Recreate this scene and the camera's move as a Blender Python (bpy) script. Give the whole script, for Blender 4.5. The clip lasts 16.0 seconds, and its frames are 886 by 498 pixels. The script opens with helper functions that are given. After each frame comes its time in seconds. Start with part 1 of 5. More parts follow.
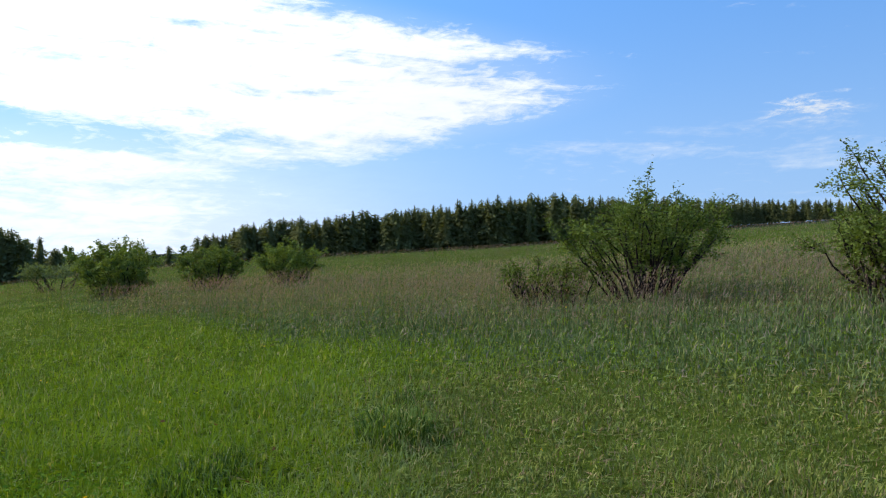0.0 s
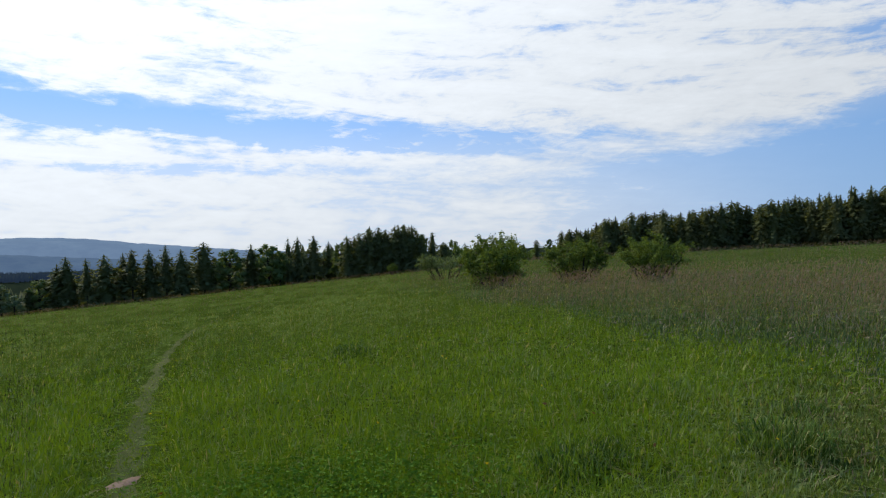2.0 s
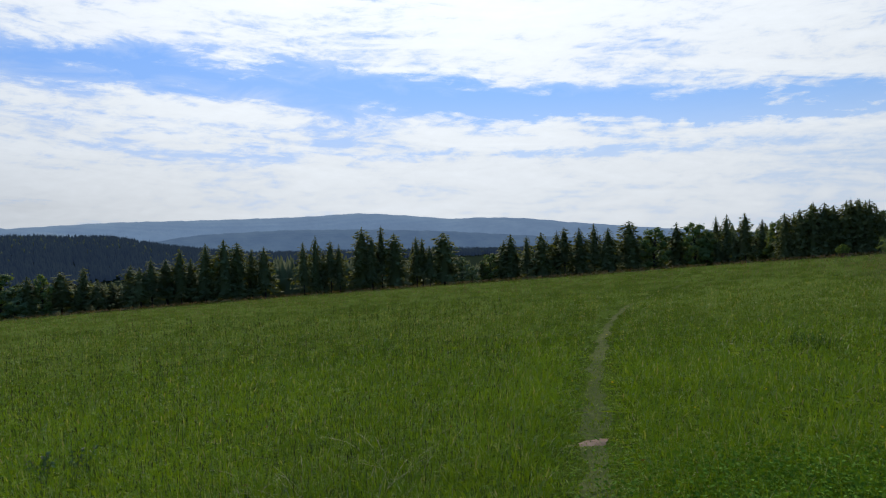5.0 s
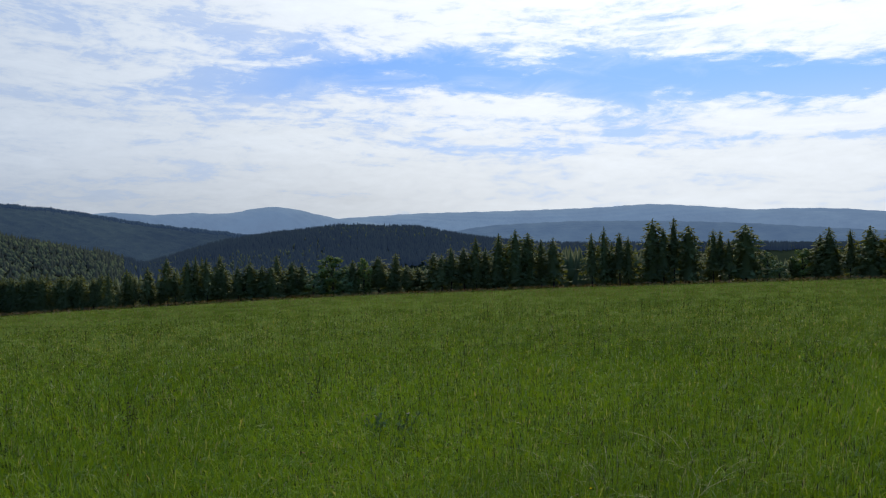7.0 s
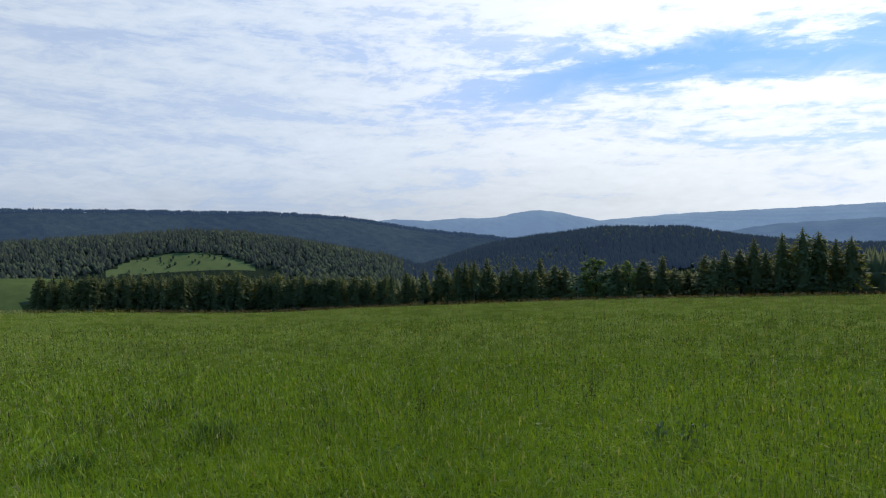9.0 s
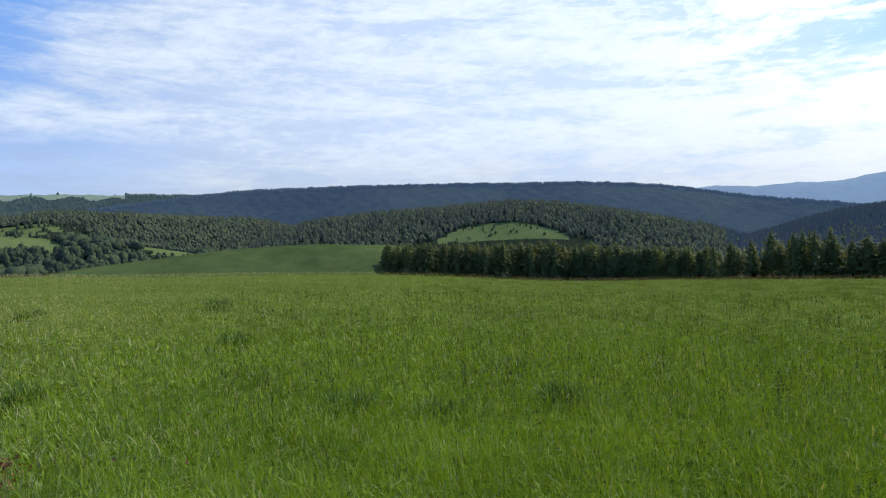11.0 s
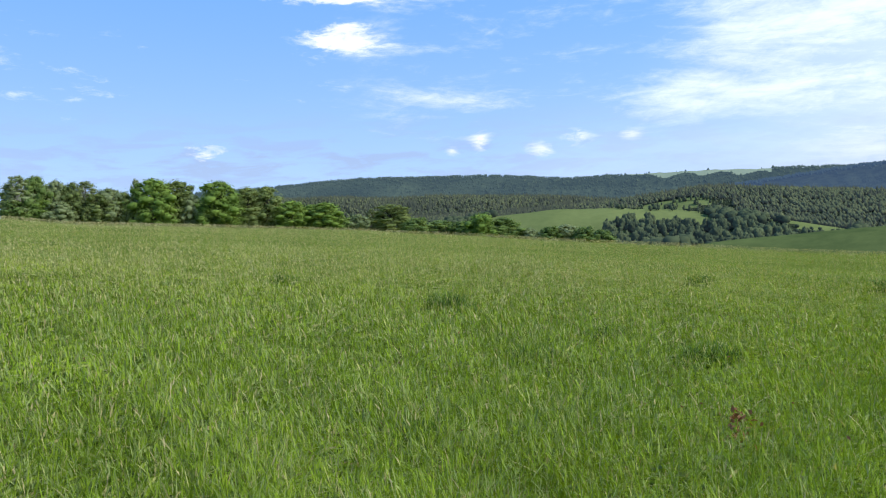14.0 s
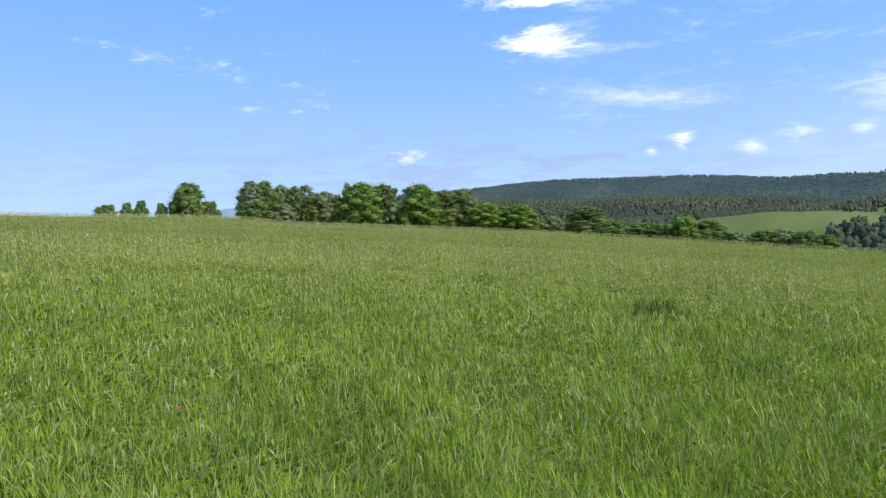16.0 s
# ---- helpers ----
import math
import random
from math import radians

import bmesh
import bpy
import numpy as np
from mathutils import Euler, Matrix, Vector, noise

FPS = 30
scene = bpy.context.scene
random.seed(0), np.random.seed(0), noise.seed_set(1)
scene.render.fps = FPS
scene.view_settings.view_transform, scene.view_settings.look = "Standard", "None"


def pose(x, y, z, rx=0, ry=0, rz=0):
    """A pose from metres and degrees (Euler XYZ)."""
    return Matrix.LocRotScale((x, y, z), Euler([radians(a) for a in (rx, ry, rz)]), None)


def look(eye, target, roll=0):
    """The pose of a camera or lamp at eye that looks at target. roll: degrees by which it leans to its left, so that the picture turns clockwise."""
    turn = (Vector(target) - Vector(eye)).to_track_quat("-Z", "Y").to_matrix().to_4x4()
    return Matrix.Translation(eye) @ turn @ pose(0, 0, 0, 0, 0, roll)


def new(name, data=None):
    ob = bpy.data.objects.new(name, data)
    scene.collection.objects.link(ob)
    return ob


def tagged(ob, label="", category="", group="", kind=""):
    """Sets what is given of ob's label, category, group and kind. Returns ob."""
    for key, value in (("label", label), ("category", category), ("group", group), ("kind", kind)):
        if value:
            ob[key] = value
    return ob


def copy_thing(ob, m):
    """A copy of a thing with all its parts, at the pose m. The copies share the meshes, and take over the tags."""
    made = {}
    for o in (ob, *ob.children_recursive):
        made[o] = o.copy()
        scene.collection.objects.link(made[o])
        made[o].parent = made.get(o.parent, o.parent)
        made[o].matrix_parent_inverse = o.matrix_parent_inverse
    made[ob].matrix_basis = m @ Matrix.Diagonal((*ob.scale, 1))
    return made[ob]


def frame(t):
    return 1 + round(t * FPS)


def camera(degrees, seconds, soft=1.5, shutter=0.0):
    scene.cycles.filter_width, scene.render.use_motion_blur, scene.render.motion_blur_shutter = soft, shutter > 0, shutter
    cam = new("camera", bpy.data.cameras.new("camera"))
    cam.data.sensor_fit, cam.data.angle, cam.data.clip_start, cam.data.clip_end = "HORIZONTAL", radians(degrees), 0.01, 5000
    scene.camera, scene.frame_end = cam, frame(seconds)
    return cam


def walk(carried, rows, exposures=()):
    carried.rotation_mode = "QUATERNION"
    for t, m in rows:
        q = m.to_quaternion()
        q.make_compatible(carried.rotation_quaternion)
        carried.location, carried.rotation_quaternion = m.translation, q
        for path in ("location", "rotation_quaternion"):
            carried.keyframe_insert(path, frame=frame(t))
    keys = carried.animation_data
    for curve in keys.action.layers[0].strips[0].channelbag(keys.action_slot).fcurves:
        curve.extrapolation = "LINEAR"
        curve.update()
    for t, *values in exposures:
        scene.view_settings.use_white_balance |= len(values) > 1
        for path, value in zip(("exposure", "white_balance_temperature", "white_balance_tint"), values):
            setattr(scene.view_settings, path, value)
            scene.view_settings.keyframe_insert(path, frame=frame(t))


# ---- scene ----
EYE = 1.55
cam = camera(65.93, 16.0, soft=1.2)
PATH = [
    (0, pose(0.017, 0.500, EYE, 88.69, 1.66, -13.98)),
    (0.5, pose(-0.020, 0.506, EYE, 88.84, 2.36, -5.72)),
    (1, pose(-0.044, 0.507, EYE, 88.93, 2.61, 2.44)),
    (1.5, pose(-0.069, 0.504, EYE, 89.04, 2.40, 9.64)),
    (2, pose(-0.104, 0.496, EYE, 89.17, 1.97, 15.63)),
    (2.5, pose(-0.165, 0.475, EYE, 89.08, 1.83, 22.45)),
    (3, pose(-0.244, 0.436, EYE, 89.14, 1.70, 29.21)),
    (3.5, pose(-0.311, 0.394, EYE, 89.25, 1.34, 35.36)),
    (3.7, pose(-0.327, 0.383, EYE, 89.21, 1.11, 37.29)),
    (5.8, pose(-0.444, 0.254, EYE, 88.45, 2.44, 59.02)),
    (6, pose(-0.452, 0.240, EYE, 88.44, 2.26, 61.41)),
    (6.5, pose(-0.470, 0.203, EYE, 88.45, 1.63, 67.49)),
    (7, pose(-0.483, 0.165, EYE, 88.56, 1.45, 73.91)),
    (7.5, pose(-0.492, 0.126, EYE, 88.66, 1.60, 80.13)),
    (8, pose(-0.496, 0.090, EYE, 88.60, 1.93, 85.82)),
    (8.2, pose(-0.497, 0.076, EYE, 88.65, 1.94, 88.03)),
    (10.3, pose(-0.456, -0.149, EYE, 89.40, 2.50, 109.98)),
    (10.5, pose(-0.439, -0.193, EYE, 88.90, 2.49, 113.13)),
    (11, pose(-0.373, -0.319, EYE, 87.96, 2.57, 121.44)),
    (11.5, pose(-0.292, -0.434, EYE, 87.37, 2.63, 129.02)),
    (11.8, pose(-0.249, -0.483, EYE, 87.15, 2.24, 133.50)),
    (12, pose(-0.224, -0.508, EYE, 87.06, 2.24, 136.61)),
    (12.5, pose(-0.143, -0.572, EYE, 87.29, 1.89, 146.88)),
    (13, pose(-0.062, -0.616, EYE, 87.63, 2.14, 156.61)),
    (13.4, pose(-0.001, -0.638, EYE, 87.84, 2.20, 163.68)),
    (13.5, pose(0.013, -0.642, EYE, 87.90, 2.22, 165.31)),
    (14, pose(0.072, -0.654, EYE, 87.92, 2.11, 171.97)),
    (14.5, pose(0.114, -0.658, EYE, 87.84, 1.84, 176.29)),
    (15, pose(0.148, -0.659, EYE, 87.82, 1.69, 179.30)),
    (15.2, pose(0.167, -0.659, EYE, 87.91, 1.65, 180.91)),
    (15.5, pose(0.204, -0.658, EYE, 88.11, 1.81, 183.77)),
    (16, pose(0.264, -0.651, EYE, 88.59, 1.54, 188.08)),
]
EXPOSURES = [(0.0, -0.10), (1.5, -0.48), (3.5, -0.74), (6.0, -0.74), (8.2, -0.48), (10.3, -0.30), (11.5, 0.1), (13.0, 0.3), (16.0, 0.27)]
walk(cam, PATH, EXPOSURES)

# ---- sky, clouds and sun ----
SUN_AZ, SUN_EL = 60.0, 41.0


def links(nt):
    return nt.links.new


def math_node(nt, op, a, b=None, c=None, clamp=False):
    n = nt.nodes.new("ShaderNodeMath")
    n.operation, n.use_clamp = op, clamp
    for k, v in enumerate((a, b, c)):
        if v is None:
            continue
        if isinstance(v, (int, float)):
            n.inputs[k].default_value = v
        else:
            nt.links.new(v, n.inputs[k])
    return n.outputs[0]


def ramp(nt, v, lo, hi, to0=0.0, to1=1.0):
    n = nt.nodes.new("ShaderNodeMapRange")
    n.interpolation_type = "SMOOTHSTEP"
    n.inputs[1].default_value, n.inputs[2].default_value = lo, hi
    n.inputs[3].default_value, n.inputs[4].default_value = to0, to1
    nt.links.new(v, n.inputs[0])
    return n.outputs[0]


def bump_at(nt, az, el, a0, e0, wa, we, tilt=0.0):
    """A soft oval about one part of the sky, 1 at its middle."""
    da = math_node(nt, "SUBTRACT", az, a0)
    de = math_node(nt, "SUBTRACT", el, math_node(nt, "MULTIPLY_ADD", da, tilt, e0))
    p = math_node(nt, "POWER", math_node(nt, "ABSOLUTE", math_node(nt, "DIVIDE", da, wa)), 2.0)
    q = math_node(nt, "POWER", math_node(nt, "ABSOLUTE", math_node(nt, "DIVIDE", de, we)), 2.0)
    return math_node(nt, "EXPONENT", math_node(nt, "MULTIPLY", math_node(nt, "ADD", p, q), -1.0))


def build_world():
    w = bpy.data.worlds.new("sky")
    scene.world = w
    w.use_nodes = True
    nt = w.node_tree
    nt.nodes.clear()
    ln = nt.links.new
    sky = nt.nodes.new("ShaderNodeTexSky")
    sky.sky_type, sky.sun_disc = "NISHITA", False
    sky.sun_elevation, sky.sun_rotation = radians(SUN_EL), radians(-SUN_AZ)
    sky.altitude, sky.air_density, sky.dust_density, sky.ozone_density = 600, 1.0, 0.3, 3.0
    co = nt.nodes.new("ShaderNodeTexCoord")
    sep = nt.nodes.new("ShaderNodeSeparateXYZ")
    ln(co.outputs["Generated"], sep.inputs[0])
    x, y, z = sep.outputs
    deg = 180 / math.pi
    az = math_node(nt, "MULTIPLY", math_node(nt, "ARCTAN2", math_node(nt, "MULTIPLY", x, -1.0), y), deg)
    # azimuth from -120 to 240 degrees
    az = math_node(nt, "ADD", az, math_node(nt, "MULTIPLY", math_node(nt, "LESS_THAN", az, -120.0), 360.0))
    el = math_node(nt, "MULTIPLY", math_node(nt, "ARCSINE", z), deg)
    def cloud_noise(sa, se, skew, detail, rough, seed, warp=0.0):
        """Streaky noise over azimuth and height, sa and se degrees across."""
        v = nt.nodes.new("ShaderNodeCombineXYZ")
        ln(math_node(nt, "DIVIDE", az, sa), v.inputs[0])
        ln(math_node(nt, "DIVIDE", math_node(nt, "MULTIPLY_ADD", az, skew, el), se), v.inputs[1])
        v.inputs[2].default_value = seed
        n = nt.nodes.new("ShaderNodeTexNoise")
        n.inputs["Scale"].default_value = 1.0
        n.inputs["Detail"].default_value = detail
        n.inputs["Roughness"].default_value = rough
        n.inputs["Distortion"].default_value = warp
        ln(v.outputs[0], n.inputs["Vector"])
        return n.outputs["Fac"]

    big = cloud_noise(13, 2.2, -0.07, 10, 0.66, 3.1, 0.45)
    fine = cloud_noise(2.2, 0.75, 0.05, 8, 0.66, 7.7, 0.5)
    n = math_node(nt, "ADD", math_node(nt, "MULTIPLY", big, 0.85), math_node(nt, "MULTIPLY", fine, 0.42))
    n = math_node(nt, "SUBTRACT", n, 0.135)
    # the broad sheet of cloud ends in the west and the south-east
    west = math_node(nt, "POWER", math_node(nt, "ABSOLUTE", math_node(nt, "SUBTRACT", el, 11.5)), 2.0)
    west = math_node(nt, "MULTIPLY_ADD", math_node(nt, "MULTIPLY", west, ramp(nt, el, 10, 13, 0.62, 0.36)), 1.0, -25.0)
    west = math_node(nt, "MINIMUM", west, 0.0)
    east = math_node(nt, "MULTIPLY_ADD", math_node(nt, "MINIMUM", el, 30.0), -0.85, 163.0)
    cover_w = ramp(nt, math_node(nt, "SUBTRACT", az, west), -7, 12)
    cover_e = ramp(nt, math_node(nt, "SUBTRACT", east, az), -6, 5)
    sheet = math_node(nt, "MULTIPLY", math_node(nt, "MULTIPLY", cover_w, cover_e), ramp(nt, el, 48, 26))
    true_el = el
    el = math_node(nt, "ADD", el, math_node(nt, "MULTIPLY_ADD", cloud_noise(5, 1.6, -0.05, 5, 0.6, 5.5, 0.6), 5.0, -2.5))
    gap = bump_at(nt, az, el, 54, 11.5, 36, 1.9, 0.085)
    gap = math_node(nt, "ADD", gap, math_node(nt, "MULTIPLY", bump_at(nt, az, el, 85, 12.4, 14, 1.7, -0.06), 0.6))
    gap = math_node(nt, "ADD", gap, math_node(nt, "MULTIPLY", bump_at(nt, az, el, 25, 8.6, 22, 0.8, 0.06), 0.75))
    gap = math_node(nt, "ADD", gap, math_node(nt, "MULTIPLY", bump_at(nt, az, el, 52, 6.6, 34, 0.55, 0.02), 0.45))
    gap = math_node(nt, "ADD", gap, math_node(nt, "MULTIPLY", bump_at(nt, az, el, 70, 9.0, 20, 0.6, 0.03), 0.4))
    gap = math_node(nt, "ADD", gap, math_node(nt, "MULTIPLY", bump_at(nt, az, el, 152, 8.5, 12, 5.0), 0.35))
    el = true_el
    level = math_node(nt, "SUBTRACT", math_node(nt, "MULTIPLY", sheet, 0.38), math_node(nt, "MULTIPLY", gap, 0.31))
    wisps = math_node(nt, "ADD", math_node(nt, "MULTIPLY", bump_at(nt, az, el, -28, 6.8, 13, 1.0, -0.03), 0.13), math_node(nt, "MULTIPLY", bump_at(nt, az, el, 170, 9.8, 15, 0.9, 0.05), 0.06))
    wisps = math_node(nt, "ADD", wisps, math_node(nt, "MULTIPLY", bump_at(nt, az, el, 203, 13.0, 14, 2.4, 0.02), 0.05))
    puffs = bump_at(nt, az, el, 179.6, 15.2, 3.4, 1.15, 0.03)
    for a0, e0, wa, we in ((-42.2, 8.4, 3.4, 1.2), (168.6, 6.7, 0.9, 0.95), (163.6, 5.9, 1.4, 0.65), (160.7, 6.9, 1.5, 0.8), (156.4, 6.7, 0.9, 0.4), (171, 6.0, 0.6, 0.4), (191, 6.2, 1.8, 0.9),
                           (180, 18.2, 5.5, 0.6), (117, 4.4, 1.6, 0.55), (81.0, 2.6, 1.6, 0.4)):
        puffs = math_node(nt, "MAXIMUM", puffs, bump_at(nt, az, el, a0, e0, wa, we))
    level = math_node(nt, "ADD", level, wisps)
    level = math_node(nt, "ADD", level, math_node(nt, "MULTIPLY", puffs, math_node(nt, "MULTIPLY_ADD", fine, 0.9, -0.14)))
    level = math_node(nt, "ADD", level, math_node(nt, "MULTIPLY", bump_at(nt, az, el, 179.6, 15.2, 2.6, 0.9, 0.03), 0.2))
    total = math_node(nt, "ADD", n, level)
    hard, hazy = ramp(nt, total, 0.60, 0.88), ramp(nt, total, 0.46, 1.0)
    inland = math_node(nt, "MULTIPLY", ramp(nt, az, 95, 125), ramp(nt, az, 182, 174))
    soft_west = math_node(nt, "MULTIPLY", ramp(nt, az, 34, 10), ramp(nt, el, 9.5, 6.0))
    inland = math_node(nt, "MAXIMUM", inland, soft_west)
    dens = math_node(nt, "MULTIPLY_ADD", math_node(nt, "SUBTRACT", hazy, hard), inland, hard)
    # the sheet thins out to haze over the eastern ridges
    dens = math_node(nt, "MULTIPLY", dens, math_node(nt, "SUBTRACT", 1.0, math_node(nt, "MULTIPLY", math_node(nt, "MULTIPLY", ramp(nt, az, 138, 150), ramp(nt, el, 9.5, 5.5)), math_node(nt, "MULTIPLY_ADD", puffs, -0.75, 0.75))))
    thin = math_node(nt, "MULTIPLY", math_node(nt, "MULTIPLY", sheet, math_node(nt, "MULTIPLY", ramp(nt, az, 20, 110, 0.25, 0.72), ramp(nt, az, 160, 138))), math_node(nt, "SUBTRACT", 1.0, math_node(nt, "MINIMUM", gap, 1.0)))
    dens = math_node(nt, "MAXIMUM", dens, thin)
    # pale veil near the horizon
    veil = math_node(nt, "MULTIPLY", ramp(nt, el, 12, 1.0), ramp(nt, az, 60, 110, 0.72, 0.9))
    side = math_node(nt, "MULTIPLY", ramp(nt, az, 172, 132, 0.10, 1.0), ramp(nt, az, -22, 16, 0.06, 1.0))
    dens = math_node(nt, "MAXIMUM", dens, math_node(nt, "MULTIPLY", veil, side))
    # clear mountain air: the blue holds on down to the horizon
    tone = nt.nodes.new("ShaderNodeMix")
    tone.data_type = "RGBA"
    tone.inputs[6].default_value, tone.inputs[7].default_value = (2.7, 4.25, 7.5, 1), (1.3, 3.05, 7.1, 1)
    ln(ramp(nt, el, 0, 22), tone.inputs[0])
    hs = nt.nodes.new("ShaderNodeMix")
    hs.data_type = "RGBA"
    hs.inputs[0].default_value = 0.9
    ln(sky.outputs[0], hs.inputs[6])
    clear = nt.nodes.new("ShaderNodeMix")
    clear.data_type, clear.blend_type = "RGBA", "MULTIPLY"
    clear.inputs[7].default_value = (0.86, 1.0, 0.99, 1)
    ln(ramp(nt, az, 70, -10), clear.inputs[0])
    ln(tone.outputs[2], clear.inputs[6])
    ln(clear.outputs[2], hs.inputs[7])
    bg = nt.nodes.new("ShaderNodeBackground")
    near_sun = bump_at(nt, az, el, 50, 25, 60, 34)
    ln(math_node(nt, "MULTIPLY_ADD", near_sun, 0.12, 0.13), bg.inputs["Strength"])
    # faint grey-lilac clouds low in the east
    low = math_node(nt, "MULTIPLY", ramp(nt, cloud_noise(4.5, 0.9, 0.02, 6, 0.6, 12.3, 0.3), 0.42, 0.60), bump_at(nt, az, el, 185, 5.2, 38, 2.8))
    lilac = nt.nodes.new("ShaderNodeMix")
    lilac.data_type = "RGBA"
    lilac.inputs[7].default_value = (2.45, 3.2, 4.85, 1)
    ln(math_node(nt, "MULTIPLY", low, 0.65), lilac.inputs[0])
    ln(hs.outputs[2], lilac.inputs[6])
    ln(lilac.outputs[2], bg.inputs["Color"])
    cl = nt.nodes.new("ShaderNodeBackground")
    shade = nt.nodes.new("ShaderNodeMix")
    shade.data_type = "RGBA"
    shade.inputs[6].default_value, shade.inputs[7].default_value = (0.90, 0.96, 1.03, 1), (0.75, 0.86, 1.02, 1)
    ln(math_node(nt, "MULTIPLY", ramp(nt, az, 70, 120), ramp(nt, az, 168, 152)), shade.inputs[0])
    ln(shade.outputs[2], cl.inputs["Color"])
    glow = math_node(nt, "ADD", math_node(nt, "MULTIPLY_ADD", n, 0.55, 0.66), math_node(nt, "MULTIPLY", bump_at(nt, az, el, 50, 30, 58, 30), 1.0))
    low_grey = math_node(nt, "MULTIPLY", ramp(nt, el, 8, 1.5), math_node(nt, "MULTIPLY", ramp(nt, az, 55, 90), ramp(nt, az, 168, 150)))
    ln(math_node(nt, "MULTIPLY_ADD", low_grey, -0.2, glow), cl.inputs["Strength"])
    mix = nt.nodes.new("ShaderNodeMixShader")
    ln(dens, mix.inputs[0])
    ln(bg.outputs[0], mix.inputs[1])
    ln(cl.outputs[0], mix.inputs[2])
    out = nt.nodes.new("ShaderNodeOutputWorld")
    ln(mix.outputs[0], out.inputs[0])


build_world()
sun = bpy.data.lights.new("sun", "SUN")
sun.energy, sun.angle, sun.color = 4.3, radians(0.6), (1.0, 0.95, 0.86)
sun_ob = new("sun", sun)
ca, sa, ce, se = math.cos(radians(SUN_AZ)), math.sin(radians(SUN_AZ)), math.cos(radians(SUN_EL)), math.sin(radians(SUN_EL))
sun_ob.matrix_world = look((-sa * ce * 100, ca * ce * 100, se * 100), (0, 0, 0))


# ---- materials ----
def leafy(name, dark, light, translucent=0.35, rough=0.55, scale=0.6, vary=0.35, tint=None, tint_amount=0.0, gloss=0.04, air=0.0, haze_colour=(0.42, 0.58, 0.9)):
    """Foliage: colours vary from leaf to leaf and, slowly, from place to place; thin leaves let light through; emission
    imitates haze on distant woods.
    """
    m = bpy.data.materials.new(name)
    m.use_nodes = True
    nt = m.node_tree
    ln = nt.links.new
    p = nt.nodes["Principled BSDF"]
    out = nt.nodes["Material Output"]
    geo = nt.nodes.new("ShaderNodeNewGeometry")
    info = nt.nodes.new("ShaderNodeObjectInfo")
    noi = nt.nodes.new("ShaderNodeTexNoise")
    noi.inputs["Scale"].default_value, noi.inputs["Detail"].default_value = scale, 3
    ln(geo.outputs["Position"], noi.inputs["Vector"])
    f = math_node(nt, "MULTIPLY", geo.outputs["Random Per Island"], vary)
    f = math_node(nt, "ADD", f, math_node(nt, "MULTIPLY", ramp(nt, noi.outputs["Fac"], 0.3, 0.7), 0.8 - vary))
    f = math_node(nt, "ADD", f, math_node(nt, "MULTIPLY", info.outputs["Random"], 0.3), clamp=True)
    mix = nt.nodes.new("ShaderNodeMix")
    mix.data_type = "RGBA"
    mix.inputs[6].default_value, mix.inputs[7].default_value = (*dark, 1), (*light, 1)
    ln(f, mix.inputs[0])
    colour = mix.outputs[2]
    if tint:
        mx = nt.nodes.new("ShaderNodeMix")
        mx.data_type = "RGBA"
        mx.inputs[7].default_value = (*tint, 1)
        ln(colour, mx.inputs[6])
        t = math_node(nt, "GREATER_THAN", math_node(nt, "FRACT", math_node(nt, "MULTIPLY", geo.outputs["Random Per Island"], 17.3)), 1 - tint_amount)
        ln(math_node(nt, "MULTIPLY", t, 0.8), mx.inputs[0])
        colour = mx.outputs[2]
    ln(colour, p.inputs["Base Color"])
    p.inputs["Roughness"].default_value = rough
    p.inputs["Specular IOR Level"].default_value = gloss
    tr = nt.nodes.new("ShaderNodeBsdfTranslucent")
    warm = nt.nodes.new("ShaderNodeMix")
    warm.data_type, warm.blend_type = "RGBA", "MULTIPLY"
    warm.inputs[0].default_value = 1.0
    warm.inputs[7].default_value = (1.4, 1.3, 0.3, 1)
    ln(colour, warm.inputs[6])
    ln(warm.outputs[2], tr.inputs["Color"])
    ms = nt.nodes.new("ShaderNodeMixShader")
    ms.inputs[0].default_value = translucent
    ln(p.outputs[0], ms.inputs[1])
    ln(tr.outputs[0], ms.inputs[2])
    ln(ms.outputs[0], out.inputs[0])
    # haze imitated as a faint glow of the distant foliage
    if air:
        p.inputs["Emission Color"].default_value = (*haze_colour, 1)
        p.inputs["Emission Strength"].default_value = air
    return m


